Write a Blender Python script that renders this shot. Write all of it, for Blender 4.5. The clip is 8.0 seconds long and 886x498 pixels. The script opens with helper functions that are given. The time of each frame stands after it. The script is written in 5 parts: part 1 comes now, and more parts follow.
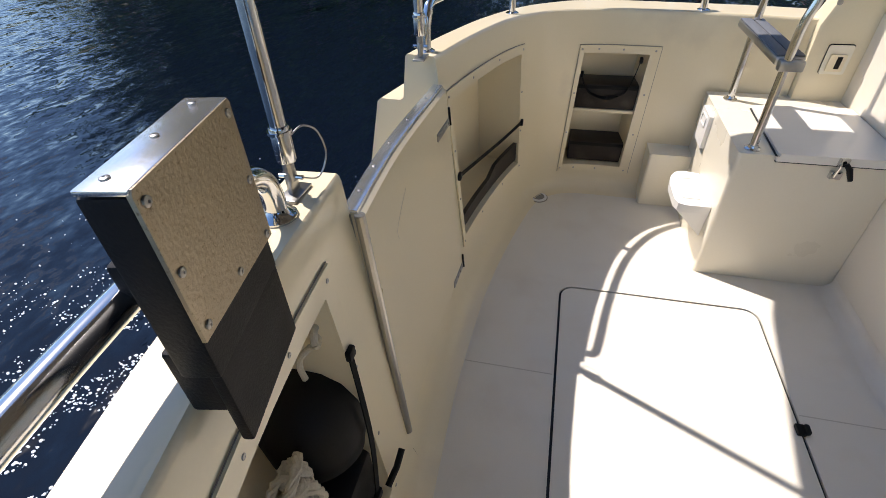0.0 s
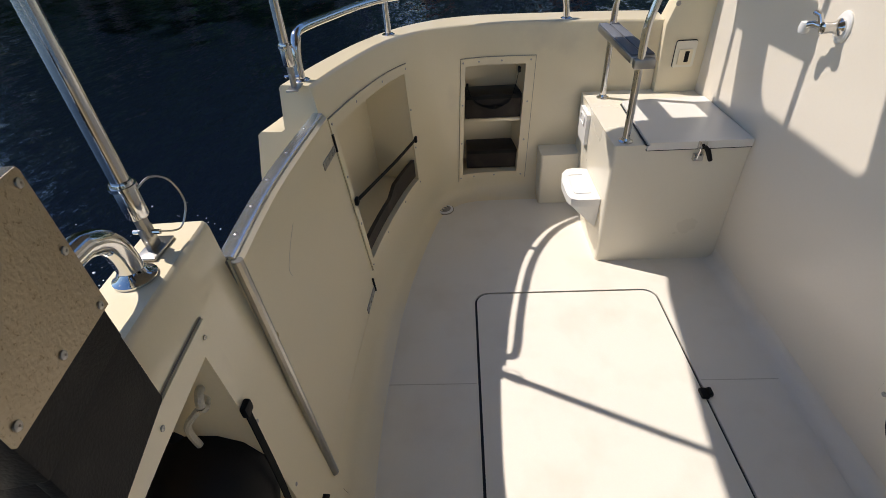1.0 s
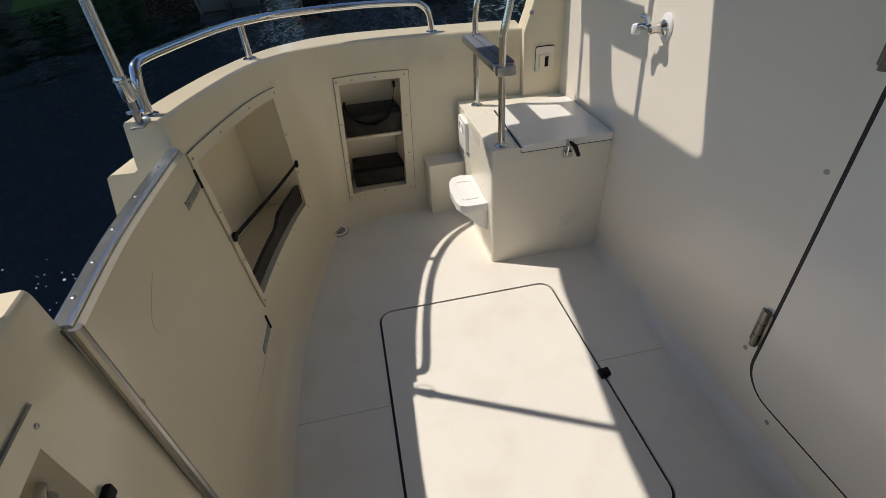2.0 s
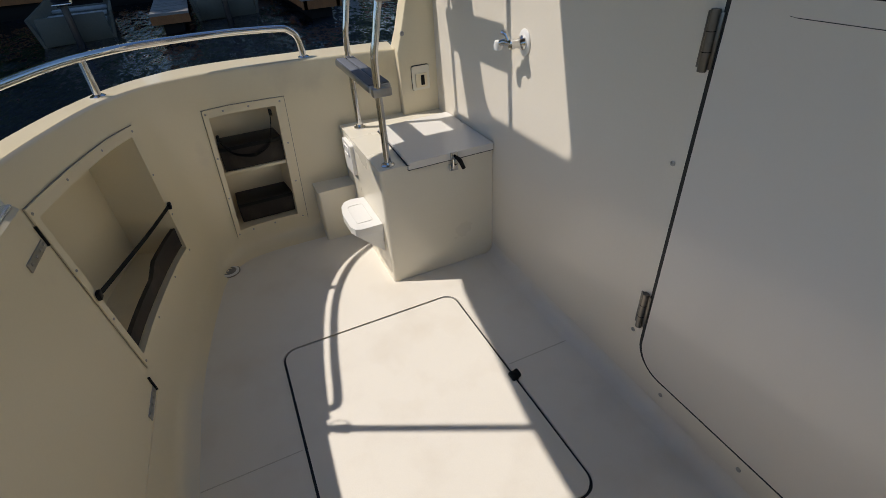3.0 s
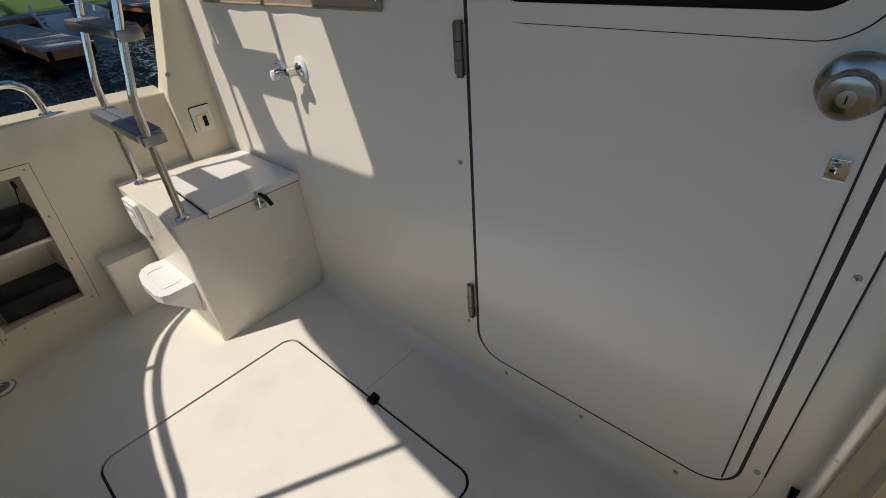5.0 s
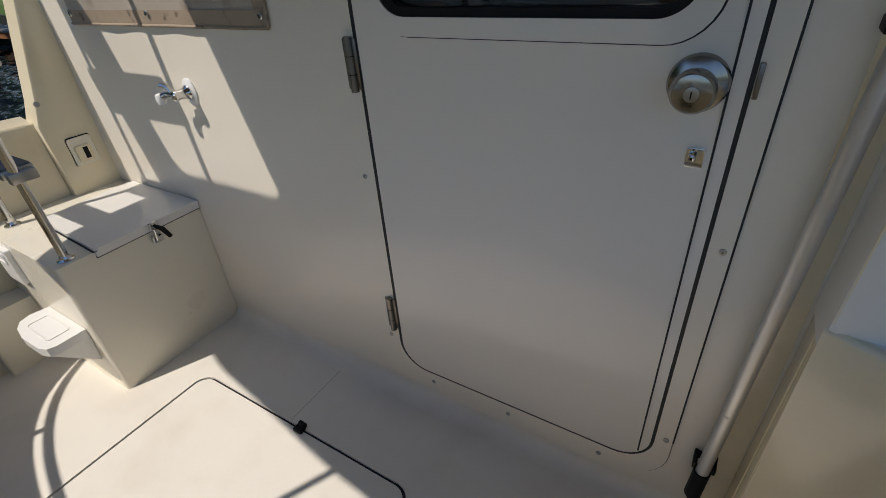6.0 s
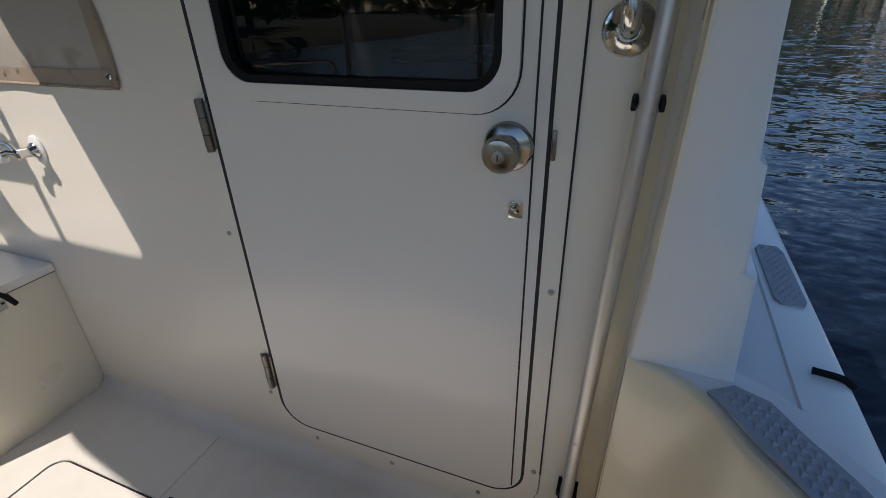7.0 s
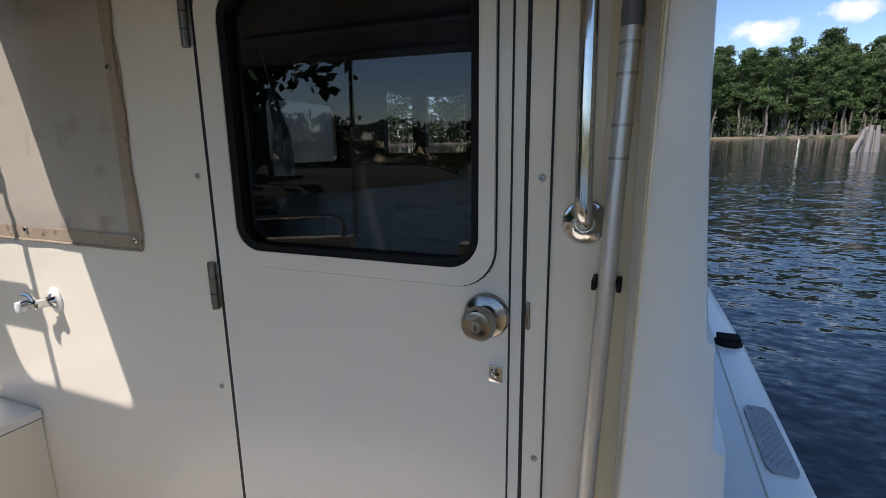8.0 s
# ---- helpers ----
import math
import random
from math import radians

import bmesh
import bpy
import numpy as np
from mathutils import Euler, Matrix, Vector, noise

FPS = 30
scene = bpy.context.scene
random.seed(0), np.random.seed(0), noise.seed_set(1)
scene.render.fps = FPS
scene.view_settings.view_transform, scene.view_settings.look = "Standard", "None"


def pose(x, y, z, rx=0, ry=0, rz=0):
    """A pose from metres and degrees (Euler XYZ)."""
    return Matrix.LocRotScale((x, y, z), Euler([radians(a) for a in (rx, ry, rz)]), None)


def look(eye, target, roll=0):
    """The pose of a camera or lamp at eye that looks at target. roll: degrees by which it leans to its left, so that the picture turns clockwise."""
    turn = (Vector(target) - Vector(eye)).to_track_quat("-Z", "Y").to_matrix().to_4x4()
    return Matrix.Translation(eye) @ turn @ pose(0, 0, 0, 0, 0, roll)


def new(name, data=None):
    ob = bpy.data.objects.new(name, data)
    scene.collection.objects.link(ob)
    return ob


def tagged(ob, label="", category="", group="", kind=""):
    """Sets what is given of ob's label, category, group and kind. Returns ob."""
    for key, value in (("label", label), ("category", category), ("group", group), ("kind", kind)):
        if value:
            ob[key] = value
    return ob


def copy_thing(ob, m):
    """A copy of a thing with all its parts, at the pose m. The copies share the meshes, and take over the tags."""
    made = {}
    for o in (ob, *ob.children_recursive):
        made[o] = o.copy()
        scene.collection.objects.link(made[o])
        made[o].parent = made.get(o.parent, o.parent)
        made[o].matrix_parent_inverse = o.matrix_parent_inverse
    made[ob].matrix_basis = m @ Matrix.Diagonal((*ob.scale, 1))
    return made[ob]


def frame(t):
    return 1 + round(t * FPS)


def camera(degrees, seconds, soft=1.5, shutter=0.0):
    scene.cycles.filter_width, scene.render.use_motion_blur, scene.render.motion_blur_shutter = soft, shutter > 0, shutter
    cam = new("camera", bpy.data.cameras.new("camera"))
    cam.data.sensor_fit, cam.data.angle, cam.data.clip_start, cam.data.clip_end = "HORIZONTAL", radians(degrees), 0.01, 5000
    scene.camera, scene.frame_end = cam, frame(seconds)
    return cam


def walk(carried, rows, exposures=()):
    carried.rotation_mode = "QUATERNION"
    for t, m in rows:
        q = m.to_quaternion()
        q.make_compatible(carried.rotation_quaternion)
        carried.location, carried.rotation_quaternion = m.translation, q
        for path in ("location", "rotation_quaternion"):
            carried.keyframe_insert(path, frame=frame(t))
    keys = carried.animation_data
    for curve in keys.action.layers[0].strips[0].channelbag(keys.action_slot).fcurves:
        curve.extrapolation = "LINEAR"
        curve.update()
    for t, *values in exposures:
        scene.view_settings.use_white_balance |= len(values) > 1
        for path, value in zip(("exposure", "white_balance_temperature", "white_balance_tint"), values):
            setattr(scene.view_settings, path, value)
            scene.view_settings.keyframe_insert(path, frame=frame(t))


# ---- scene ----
cam = camera(85.8, 8.0, soft=0.85)
walk(cam, [
    (0.0, look((0.762, -1.079, 1.284), (-0.752, -1.476, 0.038), -2.4)),
    (0.5, look((0.747, -1.045, 1.289), (-0.811, -1.309, 0.064), -3.4)),
    (1.0, look((0.735, -1.009, 1.288), (-0.856, -1.114, 0.08), -4.1)),
    (1.5, look((0.726, -0.975, 1.283), (-0.876, -0.923, 0.087), -4.7)),
    (2.0, look((0.716, -0.94, 1.284), (-0.873, -0.682, 0.097), -4.3)),
    (3.5, look((0.712, -0.888, 1.273), (-0.73, -0.088, 0.141), -4.0)),
    (4.0, look((0.725, -0.885, 1.267), (-0.624, 0.073, 0.143), -4.2)),
    (4.5, look((0.734, -0.863, 1.268), (-0.528, 0.212, 0.149), -4.9)),
    (6.0, look((0.773, -0.834, 1.259), (-0.164, 0.564, 0.178), -4.5)),
    (6.5, look((0.82, -0.828, 1.266), (0.025, 0.678, 0.218), -4.2)),
    (7.0, look((0.903, -0.799, 1.288), (0.231, 0.833, 0.348), -1.6)),
    (7.5, look((0.953, -0.796, 1.293), (0.325, 0.938, 0.52), -2.1)),
    (8.0, look((0.955, -0.827, 1.36), (0.208, 0.983, 0.953), -0.7)),
], exposures=[(0.0, 0.86, 6850, 19), (0.5, 0.64, 6850, 19), (1.0, 0.45, 6850, 18), (1.5, 0.29, 6800, 17), (2.0, 0.16, 6800, 16), (3.5, 0.09, 6800, 16), (4.5, 0.12, 6800, 16),
              (6.0, 0.04, 6800, 16), (6.5, 0.13, 6800, 16), (7.0, 0.28, 6700, 18), (7.5, 0.46, 6700, 19), (8.0, 0.64, 6700, 19)])

# ---- light ----
SUN_WAY = Vector((0.285, 0.605, -1.0)).normalized()
sun = new("sun", bpy.data.lights.new("sun", "SUN"))
sun.data.energy, sun.data.angle, sun.data.color = 3.25, radians(0.55), (1.0, 0.982, 0.92)
sun.matrix_world = look((-2.85, -6.05, 10.0), (0, 0, 0))

world = bpy.data.worlds.new("sky")
scene.world = world
world.use_nodes = True
wt = world.node_tree
wt.nodes.clear()
w_out = wt.nodes.new("ShaderNodeOutputWorld")
w_bg = wt.nodes.new("ShaderNodeBackground")
w_sky = wt.nodes.new("ShaderNodeTexSky")
w_sky.sky_type = "NISHITA"
w_sky.sun_disc = False
w_sky.sun_elevation = radians(56.7)
w_sky.sun_rotation = radians(205.2)
w_sky.air_density, w_sky.dust_density, w_sky.ozone_density = 1.0, 0.1, 2.5
w_bg.inputs["Strength"].default_value = 0.115
# fair-weather clouds
w_tc = wt.nodes.new("ShaderNodeTexCoord")
w_map = wt.nodes.new("ShaderNodeMapping")
w_map.inputs["Scale"].default_value = (1.0, 1.0, 2.6)
w_map.inputs["Location"].default_value = (0.35, 0.1, 0.0)
w_n = wt.nodes.new("ShaderNodeTexNoise")
w_n.inputs["Scale"].default_value = 3.4
w_n.inputs["Detail"].default_value = 7
w_r = wt.nodes.new("ShaderNodeValToRGB")
w_r.color_ramp.elements[0].position, w_r.color_ramp.elements[1].position = 0.62, 0.78
w_mix = wt.nodes.new("ShaderNodeMix")
w_mix.data_type = "RGBA"
w_mix.inputs[7].default_value = (7.0, 7.1, 7.4, 1)
wt.links.new(w_tc.outputs["Generated"], w_map.inputs["Vector"])
wt.links.new(w_map.outputs["Vector"], w_n.inputs["Vector"])
wt.links.new(w_n.outputs[0], w_r.inputs[0])
w_fine = wt.nodes.new("ShaderNodeTexNoise")
w_fine.inputs["Scale"].default_value = 22
w_fine.inputs["Detail"].default_value = 8
wt.links.new(w_tc.outputs["Generated"], w_fine.inputs["Vector"])
cover = w_r.outputs[0]
for place, size in (((0.165, 0.968, 0.186), (14, 3, 34)), ((0.285, 0.938, 0.199), (13, 3, 40))):
    w_d = wt.nodes.new("ShaderNodeVectorMath")
    w_d.operation = "SUBTRACT"
    w_d.inputs[1].default_value = place
    w_s = wt.nodes.new("ShaderNodeVectorMath")
    w_s.operation = "MULTIPLY"
    w_s.inputs[1].default_value = size
    w_l = wt.nodes.new("ShaderNodeVectorMath")
    w_l.operation = "LENGTH"
    w_f = wt.nodes.new("ShaderNodeMath")
    w_f.operation = "MULTIPLY_ADD"
    w_f.inputs[1].default_value = 2.6
    w_g = wt.nodes.new("ShaderNodeMath")
    w_g.operation = "SUBTRACT"
    w_c = wt.nodes.new("ShaderNodeMapRange")
    w_c.inputs[1].default_value, w_c.inputs[2].default_value = 0.45, 1.15
    w_x = wt.nodes.new("ShaderNodeMath")
    w_x.operation = "MAXIMUM"
    wt.links.new(w_tc.outputs["Generated"], w_d.inputs[0])
    wt.links.new(w_d.outputs[0], w_s.inputs[0])
    wt.links.new(w_s.outputs[0], w_l.inputs[0])
    wt.links.new(w_fine.outputs[0], w_f.inputs[0])
    w_f.inputs[2].default_value = -0.2
    wt.links.new(w_f.outputs[0], w_g.inputs[0])
    wt.links.new(w_l.outputs["Value"], w_g.inputs[1])
    wt.links.new(w_g.outputs[0], w_c.inputs[0])
    wt.links.new(w_c.outputs[0], w_x.inputs[0])
    wt.links.new(cover, w_x.inputs[1])
    cover = w_x.outputs[0]
wt.links.new(cover, w_mix.inputs[0])
w_hsv = wt.nodes.new("ShaderNodeHueSaturation")
w_hsv.inputs["Saturation"].default_value = 1.15
wt.links.new(w_sky.outputs[0], w_hsv.inputs["Color"])
wt.links.new(w_hsv.outputs[0], w_mix.inputs[6])
wt.links.new(w_mix.outputs[2], w_bg.inputs[0])
wt.links.new(w_bg.outputs[0], w_out.inputs[0])


# ---- materials ----
def material(name, color, rough=0.5, metal=0.0, vary=0.06, scale=3.0, grain=40.0, bump=0.03, spots=None, coat=0.0,
             rough_vary=0.08, stretch=(1, 1, 1), per_object=0.0):
    """A surface with two scales of variation in colour and gloss and fine relief."""
    m = bpy.data.materials.new(name)
    m.use_nodes = True
    t = m.node_tree
    b = t.nodes["Principled BSDF"]
    b.inputs["Metallic"].default_value = metal
    if coat:
        b.inputs["Coat Weight"].default_value = coat
        b.inputs["Coat Roughness"].default_value = 0.06
    tc = t.nodes.new("ShaderNodeTexCoord")
    mp = t.nodes.new("ShaderNodeMapping")
    mp.inputs["Scale"].default_value = stretch
    t.links.new(tc.outputs["Object"], mp.inputs[0])
    n1 = t.nodes.new("ShaderNodeTexNoise")
    n1.inputs["Scale"].default_value, n1.inputs["Detail"].default_value = scale, 6
    n2 = t.nodes.new("ShaderNodeTexNoise")
    n2.inputs["Scale"].default_value, n2.inputs["Detail"].default_value = grain, 4
    for n in (n1, n2):
        t.links.new(mp.outputs[0], n.inputs["Vector"])
    add = t.nodes.new("ShaderNodeMath")
    add.operation = "ADD"
    t.links.new(n1.outputs[0], add.inputs[0])
    t.links.new(n2.outputs[0], add.inputs[1])
    mr = t.nodes.new("ShaderNodeMapRange")
    mr.inputs[1].default_value, mr.inputs[2].default_value = 0.35, 1.65
    mr.inputs[3].default_value, mr.inputs[4].default_value = 1 - vary, 1 + vary
    t.links.new(add.outputs[0], mr.inputs[0])
    mul = t.nodes.new("ShaderNodeMix")
    mul.data_type, mul.blend_type = "RGBA", "MULTIPLY"
    mul.inputs[0].default_value = 1.0
    mul.inputs[6].default_value = (*color, 1)
    t.links.new(mr.outputs[0], mul.inputs[7])
    out = mul.outputs[2]
    if spots:
        col, lo, hi, sc = spots
        n3 = t.nodes.new("ShaderNodeTexNoise")
        n3.inputs["Scale"].default_value, n3.inputs["Detail"].default_value = sc, 8
        t.links.new(mp.outputs[0], n3.inputs["Vector"])
        rp = t.nodes.new("ShaderNodeMapRange")
        rp.inputs[1].default_value, rp.inputs[2].default_value = lo, hi
        t.links.new(n3.outputs[0], rp.inputs[0])
        mx = t.nodes.new("ShaderNodeMix")
        mx.data_type = "RGBA"
        t.links.new(rp.outputs[0], mx.inputs[0])
        t.links.new(out, mx.inputs[6])
        mx.inputs[7].default_value = (*col, 1)
        out = mx.outputs[2]
    if per_object:
        oi = t.nodes.new("ShaderNodeObjectInfo")
        r2 = t.nodes.new("ShaderNodeMapRange")
        r2.inputs[3].default_value, r2.inputs[4].default_value = 1 - per_object, 1 + per_object
        t.links.new(oi.outputs["Random"], r2.inputs[0])
        m2 = t.nodes.new("ShaderNodeMix")
        m2.data_type, m2.blend_type = "RGBA", "MULTIPLY"
        m2.inputs[0].default_value = 1.0
        t.links.new(out, m2.inputs[6])
        t.links.new(r2.outputs[0], m2.inputs[7])
        out = m2.outputs[2]
    t.links.new(out, b.inputs["Base Color"])
    rr_ = t.nodes.new("ShaderNodeMapRange")
    rr_.inputs[1].default_value, rr_.inputs[2].default_value = 0.1, 0.9
    rr_.inputs[3].default_value, rr_.inputs[4].default_value = max(0.02, rough - rough_vary), min(1, rough + rough_vary)
    t.links.new(n1.outputs[0], rr_.inputs[0])
    t.links.new(rr_.outputs[0], b.inputs["Roughness"])
    bp = t.nodes.new("ShaderNodeBump")
    bp.inputs["Strength"].default_value, bp.inputs["Distance"].default_value = bump, 0.01
    t.links.new(n2.outputs[0], bp.inputs["Height"])
    t.links.new(bp.outputs[0], b.inputs["Normal"])
    return m


CREAM = material("cream_gelcoat", (0.82, 0.715, 0.495), 0.32, vary=0.03, scale=2.5, grain=180, bump=0.012,
                 spots=((0.62, 0.53, 0.38), 0.62, 0.85, 3.0), coat=0.55)
FLOORM = material("cream_floor_gelcoat", (0.81, 0.765, 0.67), 0.45, vary=0.035, scale=4, grain=260, bump=0.05,
                  spots=((0.70, 0.63, 0.52), 0.5, 0.95, 5.0))
WHITE = material("white_gelcoat", (0.80, 0.775, 0.715), 0.30, vary=0.02, scale=2, grain=150, bump=0.01, rough_vary=0.03, coat=0.3)
LOCKER = material("white_locker_gelcoat", (0.81, 0.755, 0.615), 0.3, vary=0.03, scale=2.5, grain=160, bump=0.012, coat=0.3)
BULK = material("off_white_bulkhead", (0.80, 0.735, 0.615), 0.34, vary=0.025, scale=2, grain=120, bump=0.015, coat=0.25)
DOORM = material("white_door_paint", (0.78, 0.73, 0.645), 0.26, vary=0.012, rough_vary=0.02, scale=2.2, grain=140, bump=0.012, coat=0.3)
PLASTIC = material("white_plastic", (0.80, 0.79, 0.75), 0.35, vary=0.03, grain=90, bump=0.01)
STEEL = material("polished_stainless", (0.62, 0.615, 0.60), 0.11, 1.0, vary=0.06, scale=6, grain=60, bump=0.01, rough_vary=0.06)
DULL = material("dull_stainless", (0.40, 0.39, 0.37), 0.33, 1.0, vary=0.12, scale=9, grain=120, bump=0.03)
AGED = material("aged_stainless", (0.21, 0.195, 0.175), 0.38, 1.0, vary=0.15, scale=12, grain=120, bump=0.03)
BRUSHED = material("weathered_metal_plate", (0.36, 0.305, 0.225), 0.40, 1.0, vary=0.10, scale=20, grain=220, bump=0.12,
                   spots=((0.19, 0.14, 0.085), 0.57, 0.76, 300.0), rough_vary=0.12)
KNOB = material("satin_knob_steel", (0.33, 0.31, 0.28), 0.18, 1.0, vary=0.06, scale=12, grain=80, bump=0.01)
SATIN = material("satin_edge_metal", (0.70, 0.71, 0.72), 0.22, 0.9, vary=0.06, scale=8, grain=100, bump=0.02)
ALU = material("matt_aluminium_tube", (0.62, 0.61, 0.60), 0.38, 0.75, vary=0.06, scale=8, grain=120, bump=0.02,
               spots=((0.35, 0.34, 0.33), 0.66, 0.78, 40.0))
BLACK = material("black_rubber", (0.006, 0.006, 0.006), 0.6, vary=0.2, scale=12, grain=150, bump=0.06)
BOARD = material("black_marine_board", (0.009, 0.009, 0.010), 0.55, vary=0.2, scale=20, grain=300, bump=0.12,
                 spots=((0.022, 0.022, 0.023), 0.60, 0.8, 30.0))
WEB = material("black_webbing", (0.008, 0.008, 0.008), 0.8, vary=0.3, scale=30, grain=400, bump=0.2)
SHELF = material("dark_shelf_box", (0.030, 0.024, 0.020), 0.45, vary=0.2, scale=8, grain=90, bump=0.04,
                 spots=((0.08, 0.066, 0.054), 0.56, 0.8, 9.0))
ROPE = material("white_rope", (0.60, 0.55, 0.44), 0.85, vary=0.2, scale=30, grain=300, bump=0.3)
CANVAS = material("tan_canvas", (0.43, 0.38, 0.31), 0.85, vary=0.12, scale=5, grain=500, bump=0.25,
                  spots=((0.26, 0.21, 0.16), 0.58, 0.8, 9.0))
CANVAS_TRIM = material("tan_canvas_binding", (0.36, 0.28, 0.20), 0.85, vary=0.2, scale=14, grain=500, bump=0.25,
                       spots=((0.10, 0.075, 0.055), 0.60, 0.75, 25.0))
ROOF = material("tan_roof_canvas", (0.30, 0.265, 0.22), 0.85, vary=0.08, scale=3, grain=500, bump=0.2)
NONSKID = material("grey_non_skid_pad", (0.36, 0.37, 0.38), 0.7, vary=0.12, scale=12, grain=200, bump=0.2)
# near-black panel: the dimness inside the cabin is put into the colour
CABIN = material("shade_dark_cabin_panel", (0.022, 0.019, 0.017), 0.5, vary=0.15, scale=5, grain=80, bump=0.03)
for dark in (BLACK, BOARD, WEB, SHELF):
    dark.node_tree.nodes["Principled BSDF"].inputs["Specular IOR Level"].default_value = 0.22
CABIN_WOOD = material("varnished_cabin_wood", (0.16, 0.065, 0.022), 0.3, vary=0.3, scale=4, grain=40, bump=0.04, stretch=(1, 1, 8))
TABLE = material("pale_table_top", (0.55, 0.54, 0.56), 0.3, vary=0.05, grain=60)
CLOTH = material("white_towel", (0.78, 0.77, 0.76), 0.9, vary=0.08, scale=30, grain=300, bump=0.4)
CAULK = material("black_door_gasket", (0.012, 0.012, 0.012), 0.6, vary=0.2, scale=20, grain=100, bump=0.03)
FAINT = material("faint_floor_seam", (0.60, 0.55, 0.46), 0.6, vary=0.15, scale=25, grain=200, bump=0.03)
GRATE = material("grey_drain_grate", (0.27, 0.26, 0.24), 0.5, 0.0, vary=0.15, scale=25, grain=100, bump=0.05)
# grimy seams, and the shadow ring painted round the drain
SEAM = material("grime_and_shadow_seam", (0.30, 0.27, 0.22), 0.7, vary=0.25, scale=25, grain=200, bump=0.05)
BRASS = material("aged_brass_cap", (0.45, 0.35, 0.18), 0.35, 0.9, vary=0.1, scale=20, grain=100)
GREY_TREAD = material("grey_rubber_tread", (0.13, 0.14, 0.16), 0.6, vary=0.12, scale=20, grain=200, bump=0.15)


def glass_material(name, tint, rough=0.0):
    m = bpy.data.materials.new(name)
    m.use_nodes = True
    t = m.node_tree
    t.nodes.clear()
    o = t.nodes.new("ShaderNodeOutputMaterial")
    g = t.nodes.new("ShaderNodeBsdfGlossy")
    g.inputs["Roughness"].default_value = rough
    tr = t.nodes.new("ShaderNodeBsdfTransparent")
    tr.inputs[0].default_value = (*tint, 1)
    fr = t.nodes.new("ShaderNodeFresnel")
    fr.inputs[0].default_value = 1.62
    mx = t.nodes.new("ShaderNodeMixShader")
    t.links.new(fr.outputs[0], mx.inputs[0])
    t.links.new(tr.outputs[0], mx.inputs[1])
    t.links.new(g.outputs[0], mx.inputs[2])
    t.links.new(mx.outputs[0], o.inputs[0])
    return m


GLASS = glass_material("tinted_window_glass", (0.30, 0.31, 0.34))


def water_material():
    m = bpy.data.materials.new("dark_river_water")
    m.use_nodes = True
    t = m.node_tree
    b = t.nodes["Principled BSDF"]
    b.inputs["Base Color"].default_value = (0.003, 0.006, 0.012, 1)
    b.inputs["Roughness"].default_value = 0.06
    b.inputs["IOR"].default_value = 1.333
    tc = t.nodes.new("ShaderNodeTexCoord")
    total = None
    for sc, stretch, amt, dist in ((0.9, (1.0, 2.2, 1), 0.22, 1.0), (3.2, (1.0, 2.1, 1), 0.33, 0.6), (9.0, (1.0, 1.8, 1), 0.28, 0.3)):
        mp = t.nodes.new("ShaderNodeMapping")
        mp.inputs["Scale"].default_value = stretch
        mp.inputs["Rotation"].default_value = (0, 0, radians(18))
        t.links.new(tc.outputs["Object"], mp.inputs[0])
        n = t.nodes.new("ShaderNodeTexNoise")
        n.inputs["Scale"].default_value, n.inputs["Detail"].default_value = sc, 2
        n.inputs["Distortion"].default_value = dist
        t.links.new(mp.outputs[0], n.inputs["Vector"])
        c = t.nodes.new("ShaderNodeVectorMath")
        c.operation = "SUBTRACT"
        c.inputs[1].default_value = (0.5, 0.5, 0.5)
        t.links.new(n.outputs["Color"], c.inputs[0])
        k = t.nodes.new("ShaderNodeVectorMath")
        k.operation = "MULTIPLY"
        k.inputs[1].default_value = (amt, amt, 0.0)
        t.links.new(c.outputs[0], k.inputs[0])
        if total is not None:
            p = t.nodes.new("ShaderNodeVectorMath")
            t.links.new(total, p.inputs[0])
            t.links.new(k.outputs[0], p.inputs[1])
            total = p.outputs[0]
        else:
            total = k.outputs[0]
    up = t.nodes.new("ShaderNodeVectorMath")
    up.inputs[1].default_value = (0, 0, 1)
    t.links.new(total, up.inputs[0])
    nn = t.nodes.new("ShaderNodeVectorMath")
    nn.operation = "NORMALIZE"
    t.links.new(up.outputs[0], nn.inputs[0])
    t.links.new(nn.outputs[0], b.inputs["Normal"])
    return m


WATER = water_material()

# ---- building helpers: the plan is drawn in units of U metres ----
U = 1.22


def thing(name, at, label="", category="", group="", kind=""):
    ob = new(name)
    ob.location = Vector(at) * U
    return tagged(ob, label, category, group, kind)


def origin(ob):
    p = Vector((0, 0, 0))
    while ob is not None:
        p += ob.location
        ob = ob.parent
    return p


def part(name, bm, mat, parent=None, label="", smooth=True, category="", kind="", group=""):
    """Links a bmesh drawn in plan units at its true place as one mesh object."""
    o = origin(parent)
    for v in bm.verts:
        v.co = v.co * U - o
    bmesh.ops.recalc_face_normals(bm, faces=bm.faces[:])
    if smooth:
        for f in bm.faces:
            f.smooth = True
        for e in bm.edges:
            if len(e.link_faces) == 2 and e.calc_face_angle(0) > radians(35):
                e.smooth = False
    me = bpy.data.meshes.new(name)
    bm.to_mesh(me)
    bm.free()
    me.materials.append(mat)
    ob = new(name, me)
    ob.parent = parent
    return tagged(ob, label, category, group, kind)


